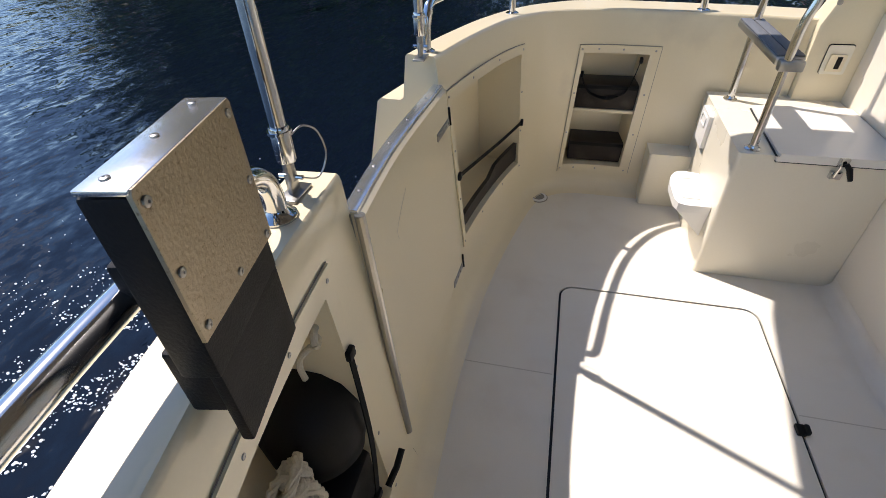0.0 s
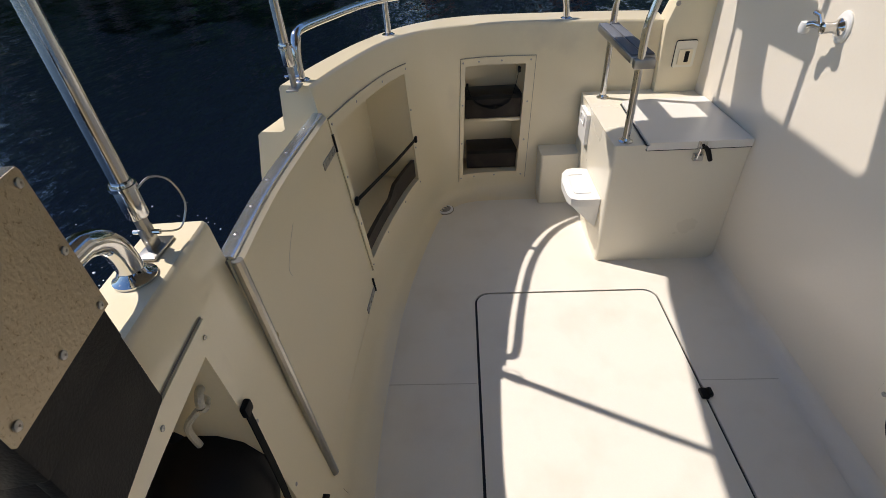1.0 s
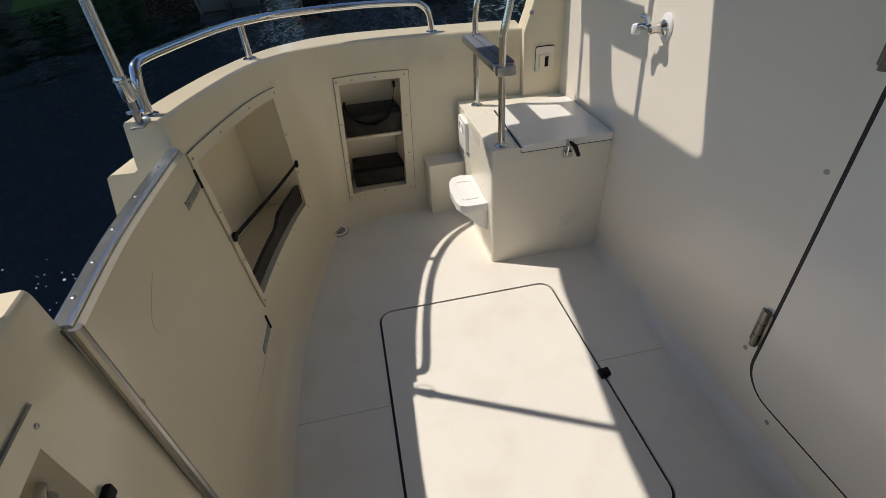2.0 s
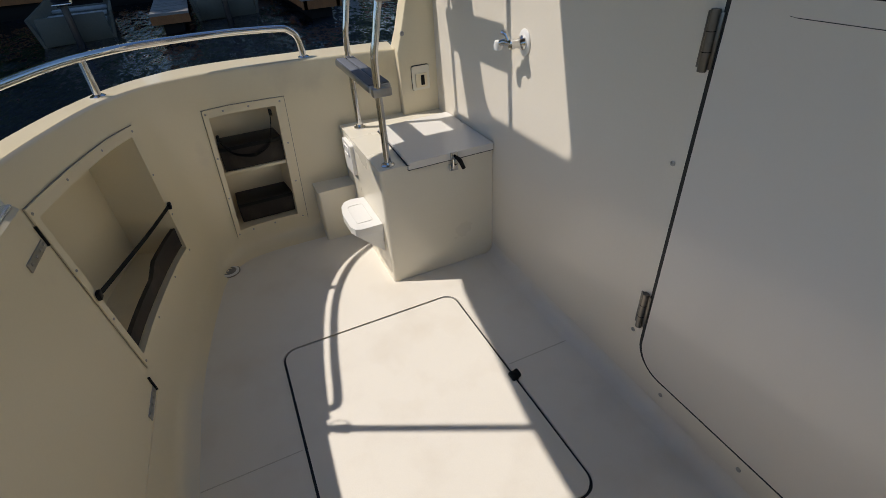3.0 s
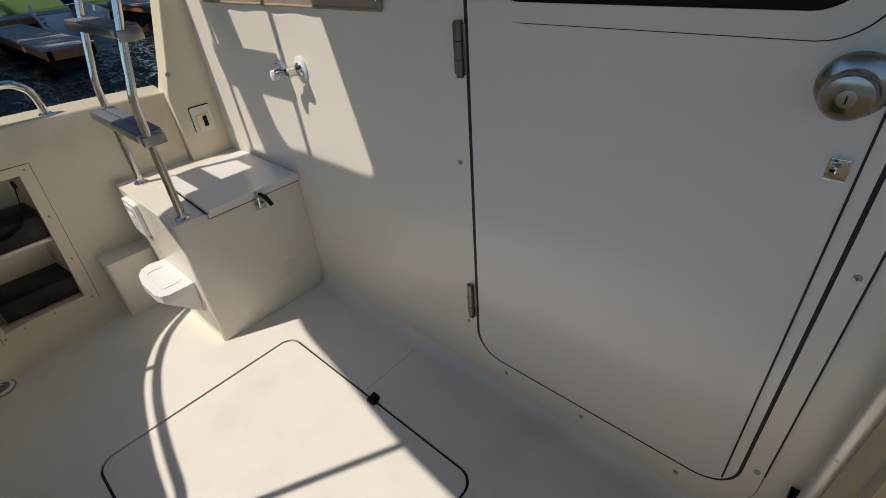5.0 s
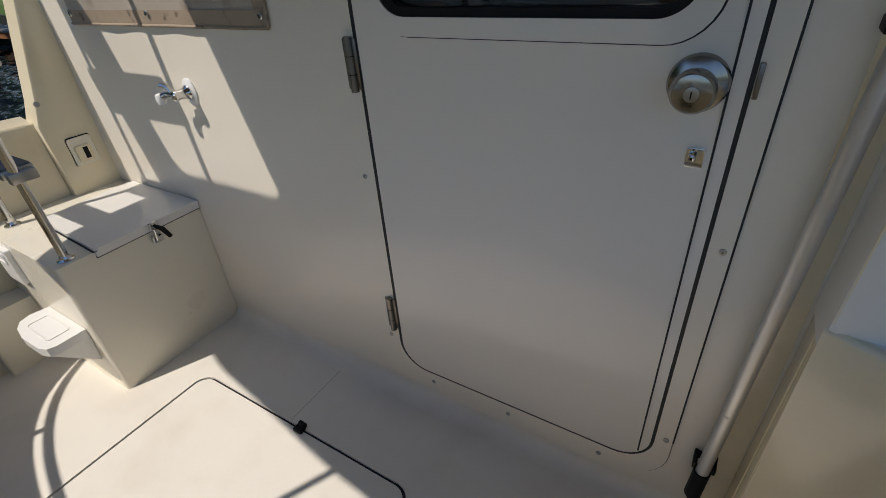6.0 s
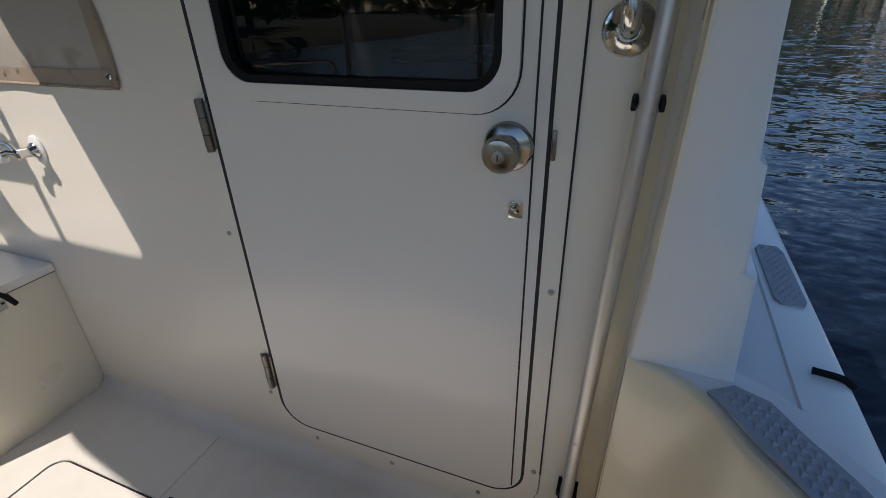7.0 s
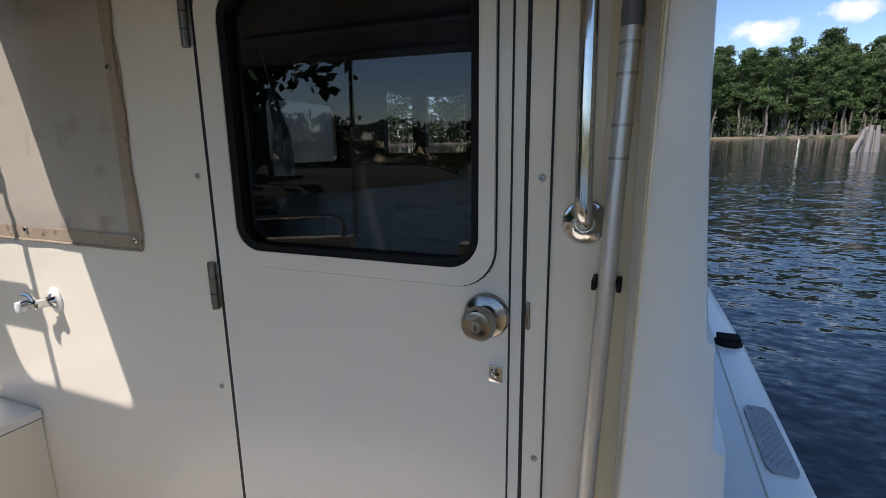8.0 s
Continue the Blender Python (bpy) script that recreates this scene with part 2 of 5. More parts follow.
def box(bm, lo, hi, bevel=0.0, m=None, segs=2):
    lo, hi = Vector(lo), Vector(hi)
    c, s = (lo + hi) / 2, hi - lo
    r = bmesh.ops.create_cube(bm, size=1.0, matrix=Matrix.Translation(c) @ Matrix.Diagonal((*s, 1)))
    vs = r["verts"]
    if bevel:
        es = list({e for v in vs for e in v.link_edges})
        out = bmesh.ops.bevel(bm, geom=es, offset=bevel, segments=segs, profile=0.5, affect="EDGES", clamp_overlap=True)
        vs = list({v for f in out["faces"] for v in f.verts} | {v for v in vs if v.is_valid})
    if m is not None:
        bmesh.ops.transform(bm, matrix=m, verts=vs)
    return vs


def tube(bm, pts, r, n=12, caps=True, radii=None):
    pts = [Vector(p) for p in pts]
    prev, rings = None, []
    for i, p in enumerate(pts):
        d = (pts[min(i + 1, len(pts) - 1)] - pts[max(i - 1, 0)]).normalized()
        if prev is None:
            a = d.cross(Vector((0, 0, 1)) if abs(d.z) < 0.9 else Vector((1, 0, 0))).normalized()
        else:
            a = (prev - d * prev.dot(d)).normalized()
        prev, b = a, d.cross(a)
        q = radii[i] if radii else r
        rings.append([bm.verts.new(p + (a * math.cos(k * 2 * math.pi / n) + b * math.sin(k * 2 * math.pi / n)) * q) for k in range(n)])
    for A, B in zip(rings, rings[1:]):
        for k in range(n):
            bm.faces.new((A[k], A[(k + 1) % n], B[(k + 1) % n], B[k]))
    if caps:
        bm.faces.new(rings[0][::-1])
        bm.faces.new(rings[-1])


def curve(pts, per=8):
    """A smooth line through the points."""
    pts = [Vector(p) for p in pts]
    out = []
    for i in range(len(pts) - 1):
        p0, p1, p2, p3 = pts[max(i - 1, 0)], pts[i], pts[i + 1], pts[min(i + 2, len(pts) - 1)]
        for k in range(per):
            t = k / per
            out.append(0.5 * (2 * p1 + (p2 - p0) * t + (2 * p0 - 5 * p1 + 4 * p2 - p3) * t * t + (3 * p1 - p0 - 3 * p2 + p3) * t ** 3))
    return out + [pts[-1]]


def lathe(bm, profile, m, n=24):
    """Turns (radius, height) pairs round the local z axis of m."""
    rings = []
    for r, h in profile:
        rings.append([bm.verts.new(m @ Vector((r * math.cos(k * 2 * math.pi / n), r * math.sin(k * 2 * math.pi / n), h))) for k in range(n)])
    for A, B in zip(rings, rings[1:]):
        for k in range(n):
            bm.faces.new((A[k], A[(k + 1) % n], B[(k + 1) % n], B[k]))
    bm.faces.new(rings[0][::-1])
    bm.faces.new(rings[-1])


def rrect(x0, x1, z0, z1, r, n=8, corners=(1, 1, 1, 1)):
    """A rectangle with rounded corners: lower left, lower right, upper right, upper left."""
    out = []
    for (cx, cz, a0, on) in ((x0, z0, 180, corners[0]), (x1, z0, 270, corners[1]), (x1, z1, 0, corners[2]), (x0, z1, 90, corners[3])):
        q = r if on else 0.0005
        mx, mz = cx + (q if cx == x0 else -q), cz + (q if cz == z0 else -q)
        for k in range(n + 1):
            a = radians(a0 + 90 * k / n)
            out.append((mx + q * math.cos(a), mz + q * math.sin(a)))
    return out


def plate(bm, outer, holes, w0, w1, put):
    """A flat plate with holes; put(u, v, w) gives the place."""
    edges, loops = [], []
    for loop in [outer, *holes]:
        vs = [bm.verts.new(put(u, v, w0)) for u, v in loop]
        loops.append(vs)
        edges += [bm.edges.new((vs[k], vs[(k + 1) % len(vs)])) for k in range(len(vs))]
    faces = [g for g in bmesh.ops.triangle_fill(bm, use_beauty=True, use_dissolve=False, edges=edges)["geom"] if isinstance(g, bmesh.types.BMFace)]
    twin = {}
    for loop, vs in zip([outer, *holes], loops):
        for (u, v), a in zip(loop, vs):
            twin[a] = bm.verts.new(put(u, v, w1))
    for f in faces:
        bm.faces.new([twin[v] for v in reversed(f.verts)])
    for vs in loops:
        for k in range(len(vs)):
            a, b = vs[k], vs[(k + 1) % len(vs)]
            bm.faces.new((a, b, twin[b], twin[a]))


def on_y(u, v, w):
    return Vector((u, w, v))


def on_z(u, v, w):
    return Vector((u, v, w))


def on_x(u, v, w):
    return Vector((w, u, v))


def screw(parent, p, n, r=0.0048):
    """A pan-head screw standing on a face with the normal n."""
    bm = bmesh.new()
    m = Matrix.Translation(p) @ Vector(n).to_track_quat("Z", "Y").to_matrix().to_4x4()
    lathe(bm, [(r, 0), (r * 0.95, r * 0.35), (r * 0.6, r * 0.5), (r * 0.3, r * 0.5), (r * 0.2, r * 0.15)], m, 10)
    return part("screw", bm, DULL, parent)

# ---- the hull: floor, cockpit walls and coaming ----
# plan lines of the cockpit wall at the floor and at the coaming, port and starboard of the transom gate
PORT_LOW = curve([(-0.425, -1.092, 0), (-0.63, -1.066, 0), (-0.88, -1.015, 0), (-1.04, -0.965, 0), (-1.13, -0.885, 0), (-1.165, -0.77, 0),
                  (-1.165, -0.55, 0), (-1.16, -0.34, 0), (-1.15, -0.145, 0)], 10)
PORT_TOP = curve([(-0.450, -1.166, 0.7225), (-0.66, -1.126, 0.712), (-0.90, -1.056, 0.700), (-1.058, -0.962, 0.688), (-1.140, -0.855, 0.679),
                  (-1.183, -0.73, 0.673), (-1.19, -0.52, 0.667), (-1.173, -0.32, 0.665), (-1.15, -0.146, 0.662)], 10)
GATE_LOW = curve([(0.115, -1.100, 0), (-0.12, -1.105, 0), (-0.425, -1.092, 0)], 8)
GATE_TOP = curve([(0.085, -1.172, 0.7225), (-0.14, -1.181, 0.7225), (-0.450, -1.166, 0.7225)], 8)
STBD_LOW = curve([(0.7765, -0.085, 0), (0.80, -0.14, 0), (0.835, -0.22, 0), (0.875, -0.32, 0), (0.92, -0.45, 0), (0.95, -0.62, 0), (0.935, -0.80, 0),
                  (0.86, -0.95, 0), (0.72, -1.03, 0), (0.50, -1.075, 0), (0.30, -1.092, 0), (0.115, -1.100, 0)], 8)
STBD_TOP = curve([(0.7785, -0.090, 0.612), (0.858, -0.125, 0.605), (0.904, -0.19, 0.60), (0.955, -0.27, 0.605), (1.00, -0.42, 0.625), (1.03, -0.62, 0.665),
                  (1.01, -0.83, 0.70), (0.93, -0.98, 0.712), (0.76, -1.075, 0.718), (0.47, -1.138, 0.722), (0.28, -1.161, 0.7225), (0.085, -1.172, 0.7225)], 8)


def wall_at(low, top, i, f, out=0.0):
    """A point on the cockpit wall: i along the line, f from the floor (0) to the coaming (1), out metres outboard."""
    k = max(0, min(int(i), len(low) - 2))
    s = i - k
    a = low[k].lerp(low[k + 1], s)
    b = top[k].lerp(top[k + 1], s)
    d = (top[k + 1] - top[k])
    n = Vector((d.y, -d.x, 0)).normalized()
    if n.dot(b - Vector((0, -0.5, 0))) < 0:
        n = -n
    return a.lerp(b, f) + n * out


def index_at(low, top, axis, value, f=0.5):
    """Where along the wall line the coordinate takes the value."""
    best = min(range((len(low) - 1) * 10), key=lambda k: abs(wall_at(low, top, k / 10, f)[axis] - value))
    return best / 10


def wall_mesh(low, top, holes, ends):
    """Cockpit wall with cove, holes, rounded coaming and the hull outside it."""
    cols = sorted({float(k) for k in range(len(low))} | {h[0] for h in holes} | {h[1] for h in holes})
    fs = sorted({0.075, 0.2, 0.4, 0.6, 0.8, 0.985} | {h[2] for h in holes} | {h[3] for h in holes})
    bm = bmesh.new()
    rows = [(0.0, -0.052, 0.0), (0.012, -0.026, 0.0), (0.035, -0.008, 0.0)] + [(f, 0.0, 0.0) for f in fs]
    grid = []
    for i in cols:
        col = [bm.verts.new(wall_at(low, top, i, f, o)) for f, o, _ in rows]
        t = wall_at(low, top, i, 1.0)
        n = wall_at(low, top, i, 1.0, 1.0) - t
        wide = 0.065 * max(0.0, min(1.0, (t.y + 1.05) / 0.22)) if t.x < -0.8 else 0.0
        for o, dz in ((0.0012, -0.0035), (0.0048, 0.0), (0.071, 0.0), (0.076, -0.006), (0.090, -0.105), (0.10, -0.112), (0.155, -0.114), (0.165, -0.122), (0.225, -0.37), (0.20, -1.25)):
            col.append(bm.verts.new(t + n * (o + (wide if o > 0.05 else 0.0)) + Vector((0, 0, dz))))
        grid.append(col)
    for a in range(len(cols) - 1):
        for b in range(len(grid[0]) - 1):
            if 2 < b < 2 + len(fs):
                ci, cf = (cols[a] + cols[a + 1]) / 2, (rows[b][0] + rows[b + 1][0]) / 2
                if any(h[0] < ci < h[1] and h[2] < cf < h[3] for h in holes):
                    continue
            bm.faces.new((grid[a][b], grid[a + 1][b], grid[a + 1][b + 1], grid[a][b + 1]))
    for e in ends:
        bm.faces.new(grid[e])
    return bm


def niche_parts(name, low, top, hole, frame_w, depth, back_mat, corner_screws=True, label=""):
    """The lining of a wall locker and the raised frame round its opening."""
    i0, i1, f0, f1 = hole
    t = thing(name, wall_at(low, top, (i0 + i1) / 2, f0), label, "locker", kind="structure")
    N = 8
    loop = [(i0 + (i1 - i0) * k / N, f0) for k in range(N)] + [(i1, f0 + (f1 - f0) * k / N) for k in range(N)] + \
           [(i1 - (i1 - i0) * k / N, f1) for k in range(N)] + [(i0, f1 - (f1 - f0) * k / N) for k in range(N)]
    bm = bmesh.new()
    mid = wall_at(low, top, (i0 + i1) / 2, 0.5)
    nn = (wall_at(low, top, (i0 + i1) / 2, 0.5, 1.0) - mid)
    A = [bm.verts.new(wall_at(low, top, i, f, 0.001)) for i, f in loop]
    B = [bm.verts.new(wall_at(low, top, i, f) + nn * depth) for i, f in loop]
    for k in range(len(loop)):
        bm.faces.new((A[k], A[(k + 1) % len(loop)], B[(k + 1) % len(loop)], B[k]))
    bm.faces.new(B)
    part("lining", bm, back_mat, t)
    # frame, 4 mm proud of the wall
    L = (wall_at(low, top, i0, 0.5) - wall_at(low, top, i1, 0.5)).length
    di, df = frame_w / L * (i1 - i0), frame_w / 0.66
    bm = bmesh.new()
    outer = [(i0 - di, f0 - df), (i1 + di, f0 - df), (i1 + di, f1 + df), (i0 - di, f1 + df)]

    def along(pts, n):
        out = []
        for (a, b), (c, d) in zip(pts, pts[1:] + pts[:1]):
            out += [(a + (c - a) * k / n, b + (d - b) * k / n) for k in range(n)]
        return out
    O, I = along(outer, N), along([(i0, f0), (i1, f0), (i1, f1), (i0, f1)], N)
    rings = []
    for pts, o in ((O, -0.0005), (O, -0.005), (I, -0.005), (I, 0.012)):
        rings.append([bm.verts.new(wall_at(low, top, i, f, o)) for i, f in pts])
    for P, Q in zip(rings, rings[1:]):
        for k in range(len(P)):
            bm.faces.new((P[k], P[(k + 1) % len(P)], Q[(k + 1) % len(P)], Q[k]))
    fr = part("frame", bm, CREAM, t)
    bm = bmesh.new()
    E2 = along([(i0 - di * 1.07, f0 - df * 1.07), (i1 + di * 1.07, f0 - df * 1.07), (i1 + di * 1.07, f1 + df * 1.07), (i0 - di * 1.07, f1 + df * 1.07)], N)
    R1 = [bm.verts.new(wall_at(low, top, i, f, -0.0012)) for i, f in E2]
    R2 = [bm.verts.new(wall_at(low, top, i, f, -0.0015)) for i, f in O]
    for k in range(len(R1)):
        bm.faces.new((R1[k], R1[(k + 1) % len(R1)], R2[(k + 1) % len(R1)], R2[k]))
    part("caulk_line", bm, SEAM, t)
    mo = [(i0 - di * .5, f0 - df * .5), (i1 + di * .5, f0 - df * .5), (i1 + di * .5, f1 + df * .5), (i0 - di * .5, f1 + df * .5)]
    spots = []
    for (a, b), (c, d) in zip(mo, mo[1:] + mo[:1]):
        spots += [(a, b), (a + (c - a) / 3, b + (d - b) / 3), (a + (c - a) * 2 / 3, b + (d - b) * 2 / 3)]
    for i, f in spots:
        p = wall_at(low, top, i, f, -0.005)
        screw(fr, p, wall_at(low, top, i, f, -1.0) - p, 0.0036)
    return t


sa, sb = index_at(PORT_LOW, PORT_TOP, 0, -0.485), index_at(PORT_LOW, PORT_TOP, 0, -0.958)
SIDE_HOLE = (sa, sb, 0.29, 0.838)
fa, fb = index_at(PORT_LOW, PORT_TOP, 1, -0.828), index_at(PORT_LOW, PORT_TOP, 1, -0.606)
FORE_HOLE = (fa, fb, 0.158, 0.795)
na, nb = index_at(STBD_LOW, STBD_TOP, 0, 0.60), index_at(STBD_LOW, STBD_TOP, 0, 0.235)
STERN_HOLE = (na, nb, 0.195, 0.855)

part("wall_port", wall_mesh(PORT_LOW, PORT_TOP, [SIDE_HOLE, FORE_HOLE], [0, -1]), CREAM, None, "curved cream gelcoat cockpit side with white coaming", kind="structure", category="wall")
part("wall_starboard", wall_mesh(STBD_LOW, STBD_TOP, [STERN_HOLE], [-1]), CREAM, None, "curved cream gelcoat cockpit side with locker opening", kind="structure", category="wall")
niche_parts("side_locker", PORT_LOW, PORT_TOP, SIDE_HOLE, 0.026, 0.15, CREAM, label="open cream wall locker with raised screwed frame")
niche_parts("corner_locker", PORT_LOW, PORT_TOP, FORE_HOLE, 0.026, 0.14, CREAM, label="open cream wall locker with two dark boxes")
niche_parts("stern_locker", STBD_LOW, STBD_TOP, STERN_HOLE, 0.030, 0.15, CREAM, label="open cream stern locker holding a black fender")

# sill below the transom gate
bm = bmesh.new()
rows = []
for i in range(len(GATE_LOW)):
    rows.append([bm.verts.new(wall_at(GATE_LOW, GATE_TOP, i, f, o)) for f, o in
                 ((0.0, -0.052), (0.012, -0.026), (0.035, -0.008), (0.08, 0.0), (0.160, 0.0), (0.165, 0.005), (0.165, 0.21), (0.145, 0.225), (-0.6, 0.21))])
for P, Q in zip(rows, rows[1:]):
    for k in range(len(P) - 1):
        bm.faces.new((P[k], Q[k], Q[k + 1], P[k + 1]))
part("gate_sill", bm, CREAM, None, "cream gelcoat sill below the transom gate", kind="structure", category="sill")

# floor with the hatch opening
floor_line = [(p.x, p.y) for p in [*(wall_at(STBD_LOW, STBD_TOP, k, 0, 0.0) for k in range(len(STBD_LOW))),
                                  *(wall_at(GATE_LOW, GATE_TOP, k, 0, 0.0) for k in range(1, len(GATE_LOW))),
                                  *(wall_at(PORT_LOW, PORT_TOP, k, 0, 0.0) for k in range(1, len(PORT_LOW)))]] + [(-1.11, 0.0), (0.785, 0.0)]
HX0, HX1, HY0, HY1 = -0.543, 0.205, -0.811, -0.239
bm = bmesh.new()
plate(bm, floor_line, [rrect(HX0, HX1, HY0, HY1, 0.045)], 0.0, -0.02, on_z)
floor = part("floor", bm, FLOORM, None, "cream non-skid cockpit floor with a flush hatch", kind="structure", category="floor")
bm = bmesh.new()
plate(bm, rrect(HX0 + .007, HX1 - .007, HY0 + .007, HY1 - .007, 0.039), [], 0.002, -0.02, on_z)
hatch = part("floor_hatch", bm, FLOORM, None, "large flush cream floor hatch with black gasket", category="hatch")
bm = bmesh.new()
plate(bm, rrect(HX0, HX1, HY0, HY1, 0.045), [rrect(HX0 + .007, HX1 - .007, HY0 + .007, HY1 - .007, 0.039)], -0.004, -0.02, on_z)
part("gasket", bm, CAULK, hatch, "black rubber gasket", smooth=False)
bm = bmesh.new()
plate(bm, rrect(HX0 - .004, HX1 + .012, HY0 - .004, HY1 + .004, 0.049), [rrect(HX0, HX1, HY0, HY1, 0.045)], 0.0022, 0.0, on_z)
part("rim", bm, FLOORM, hatch)
for y0, y1 in ((-1.05, HY0 - .005), (HY1 + .005, -0.02)):
    bm = bmesh.new()
    box(bm, (-0.1925, y0, 0.0), (-0.190, y1, 0.0007))
    part("seam", bm, FAINT, floor, "fine moulding seam", smooth=False)
bm = bmesh.new()
box(bm, (-0.160, -0.256, 0.0), (-0.132, -0.236, 0.012), 0.003)
box(bm, (-0.158, -0.240, 0.003), (-0.134, -0.228, 0.018), 0.004)
part("latch", bm, BLACK, hatch, "black rubber hatch latch")
# floor drain
DRX, DRY = -1.051, -0.917
dr = thing("floor_drain", (DRX, DRY, 0.0), "round white plastic floor drain", "drain")
bm = bmesh.new()
lathe(bm, [(0.034, -0.004), (0.034, 0.004), (0.031, 0.006), (0.022, 0.006), (0.021, 0.002)], Matrix.Translation((DRX, DRY, 0.001)), 28)
part("flange", bm, PLASTIC, dr)
# dark ring painted as the thin shadow round the flange
bm = bmesh.new()
lathe(bm, [(0.0375, 0.0), (0.0375, 0.0022), (0.033, 0.0024)], Matrix.Translation((DRX, DRY, 0.001)), 28)
part("shadow_ring", bm, SEAM, dr, "dark ring painted as the shadow gap round the flange")
bm = bmesh.new()
lathe(bm, [(0.0245, 0.0005), (0.0245, 0.0068), (0.020, 0.0068), (0.0195, 0.0045), (0.013, 0.0045), (0.0125, 0.0068), (0.008, 0.0068), (0.0075, 0.005)], Matrix.Translation((DRX, DRY, 0.001)), 20)
part("grate", bm, GRATE, dr, "grey metal grate")

# ---- cabin bulkhead and door ----
DX0, DX1, DZ0, DZ1 = 0.026, 0.637, 0.112, 1.43
bm = bmesh.new()
plate(bm, [(-1.12, 0.0), (0.80, 0.0), (0.80, 1.52), (-1.12, 1.52)], [rrect(DX0, DX1, DZ0, DZ1, 0.075)], 0.0, 0.05, on_y)
bulk = part("wall_bulkhead", bm, BULK, None, "off-white painted cabin bulkhead", smooth=False, kind="structure", category="wall")
# cove between bulkhead and floor
bm = bmesh.new()
prof = [(0.0, 0.0)] + [(-0.04 + 0.04 * math.cos(radians(a)), 0.04 - 0.04 * math.sin(radians(a))) for a in range(0, 91, 15)]
lo_, hi_ = [], []
for y, z in prof:
    lo_.append(bm.verts.new((-0.69, y - 0.0006, z + 0.0006)))
    hi_.append(bm.verts.new((0.786, y - 0.0006, z + 0.0006)))
for k in range(len(prof) - 1):
    bm.faces.new((lo_[k], lo_[k + 1], hi_[k + 1], hi_[k]))
bm.faces.new(lo_)
bm.faces.new(hi_[::-1])
part("trim_cove", bm, FLOORM, None, "rounded cream cove along the bulkhead foot", kind="structure", category="trim")
# door frame flange
frame_t = thing("door_frame", (0.32, 0.0, 0.1), "off-white door frame flange with screws", "door frame", kind="structure")
bm = bmesh.new()
plate(bm, rrect(-0.014, 0.667, 0.064, 1.47, 0.095), [rrect(DX0, DX1, DZ0, DZ1, 0.075)], -0.0045, 0.0005, on_y)
fr = part("flange", bm, BULK, frame_t)
bm = bmesh.new()
plate(bm, rrect(-0.016, 0.6695, 0.0615, 1.472, 0.097), [rrect(-0.0145, 0.667, 0.0635, 1.47, 0.095)], -0.002, 0.0005, on_y)
part("sealant", bm, SEAM, frame_t, "dirty sealant line")
bm = bmesh.new()
box(bm, (0.6665, -0.0030, 0.20), (0.6700, 0.0004, 1.46))
part("sealant_bead", bm, CAULK, frame_t, "black sealant bead", smooth=False)
for x, z in ((0.0, 0.198), (0.0, 0.636), (0.0, 1.072), (0.118, 0.083), (0.327, 0.083), (0.54, 0.083), (0.656, 0.205), (0.656, 0.635), (0.656, 1.075)):
    screw(fr, (x, -0.0045, z), (0, -1, 0), 0.0055)
bm = bmesh.new()
plate(bm, rrect(DX0, DX1, DZ0, DZ1, 0.075), [rrect(DX0 + .009, DX1 - .006, DZ0 + .006, DZ1 - .006, 0.069)], -0.0050, 0.03, on_y)
part("gasket", bm, CAULK, frame_t, "black rubber door gasket")

door = thing("cabin_door", (0.32, 0.0, 0.12), "closed off-white cabin door with a dark window", "door")
LX0, LX1, LZ0, LZ1 = 0.035, 0.631, 0.118, 1.424
WX0, WX1, WZ0, WZ1 = 0.093, 0.566, 0.937, 1.385
bm = bmesh.new()
plate(bm, rrect(LX0, LX1, LZ0, LZ1, 0.068), [rrect(WX0 + .004, WX1 - .004, WZ0 + .004, WZ1 - .004, 0.05)], -0.006, 0.034, on_y)
leaf = part("leaf", bm, DOORM, door)
bm = bmesh.new()
plate(bm, rrect(0.6115, 0.6145, 0.145, 1.40, 0.001), [], -0.0072, -0.0055, on_y)
part("groove_strip", bm, CAULK, door, "thin black edge line")
bm = bmesh.new()
plate(bm, rrect(WX0 - .011, WX1 + .024, WZ0 - .0285, WZ1 + .02, 0.062), [rrect(WX0, WX1, WZ0, WZ1, 0.05)], -0.0145, 0.0, on_y)
rim = part("window_frame", bm, DOORM, door, "raised white window surround")
bm = bmesh.new()
plate(bm, rrect(WX0 - .0135, WX1 + .0265, WZ0 - .0310, WZ1 + .0225, 0.0645), [rrect(WX0 - .011, WX1 + .024, WZ0 - .0285, WZ1 + .02, 0.062)], -0.0075, -0.0055, on_y)
part("sealant", bm, CAULK, rim, "thin dark sealant line")
bm = bmesh.new()
plate(bm, rrect(WX0, WX1, WZ0, WZ1, 0.05), [rrect(WX0 + .017, WX1 - .012, WZ0 + .012, WZ1 - .012, 0.04)], -0.012, 0.012, on_y)
part("rubber_seal", bm, BLACK, rim, "black rubber glazing seal")
bm = bmesh.new()
vs = [bm.verts.new((x, 0.004, z)) for x, z in ((WX0 + .005, WZ0 + .005), (WX1 - .005, WZ0 + .005), (WX1 - .005, WZ1 - .005), (WX0 + .005, WZ1 - .005))]
bm.faces.new(vs)
pane = part("pane", bm, GLASS, rim, "dark tinted glass", smooth=False)
pane.visible_shadow = False
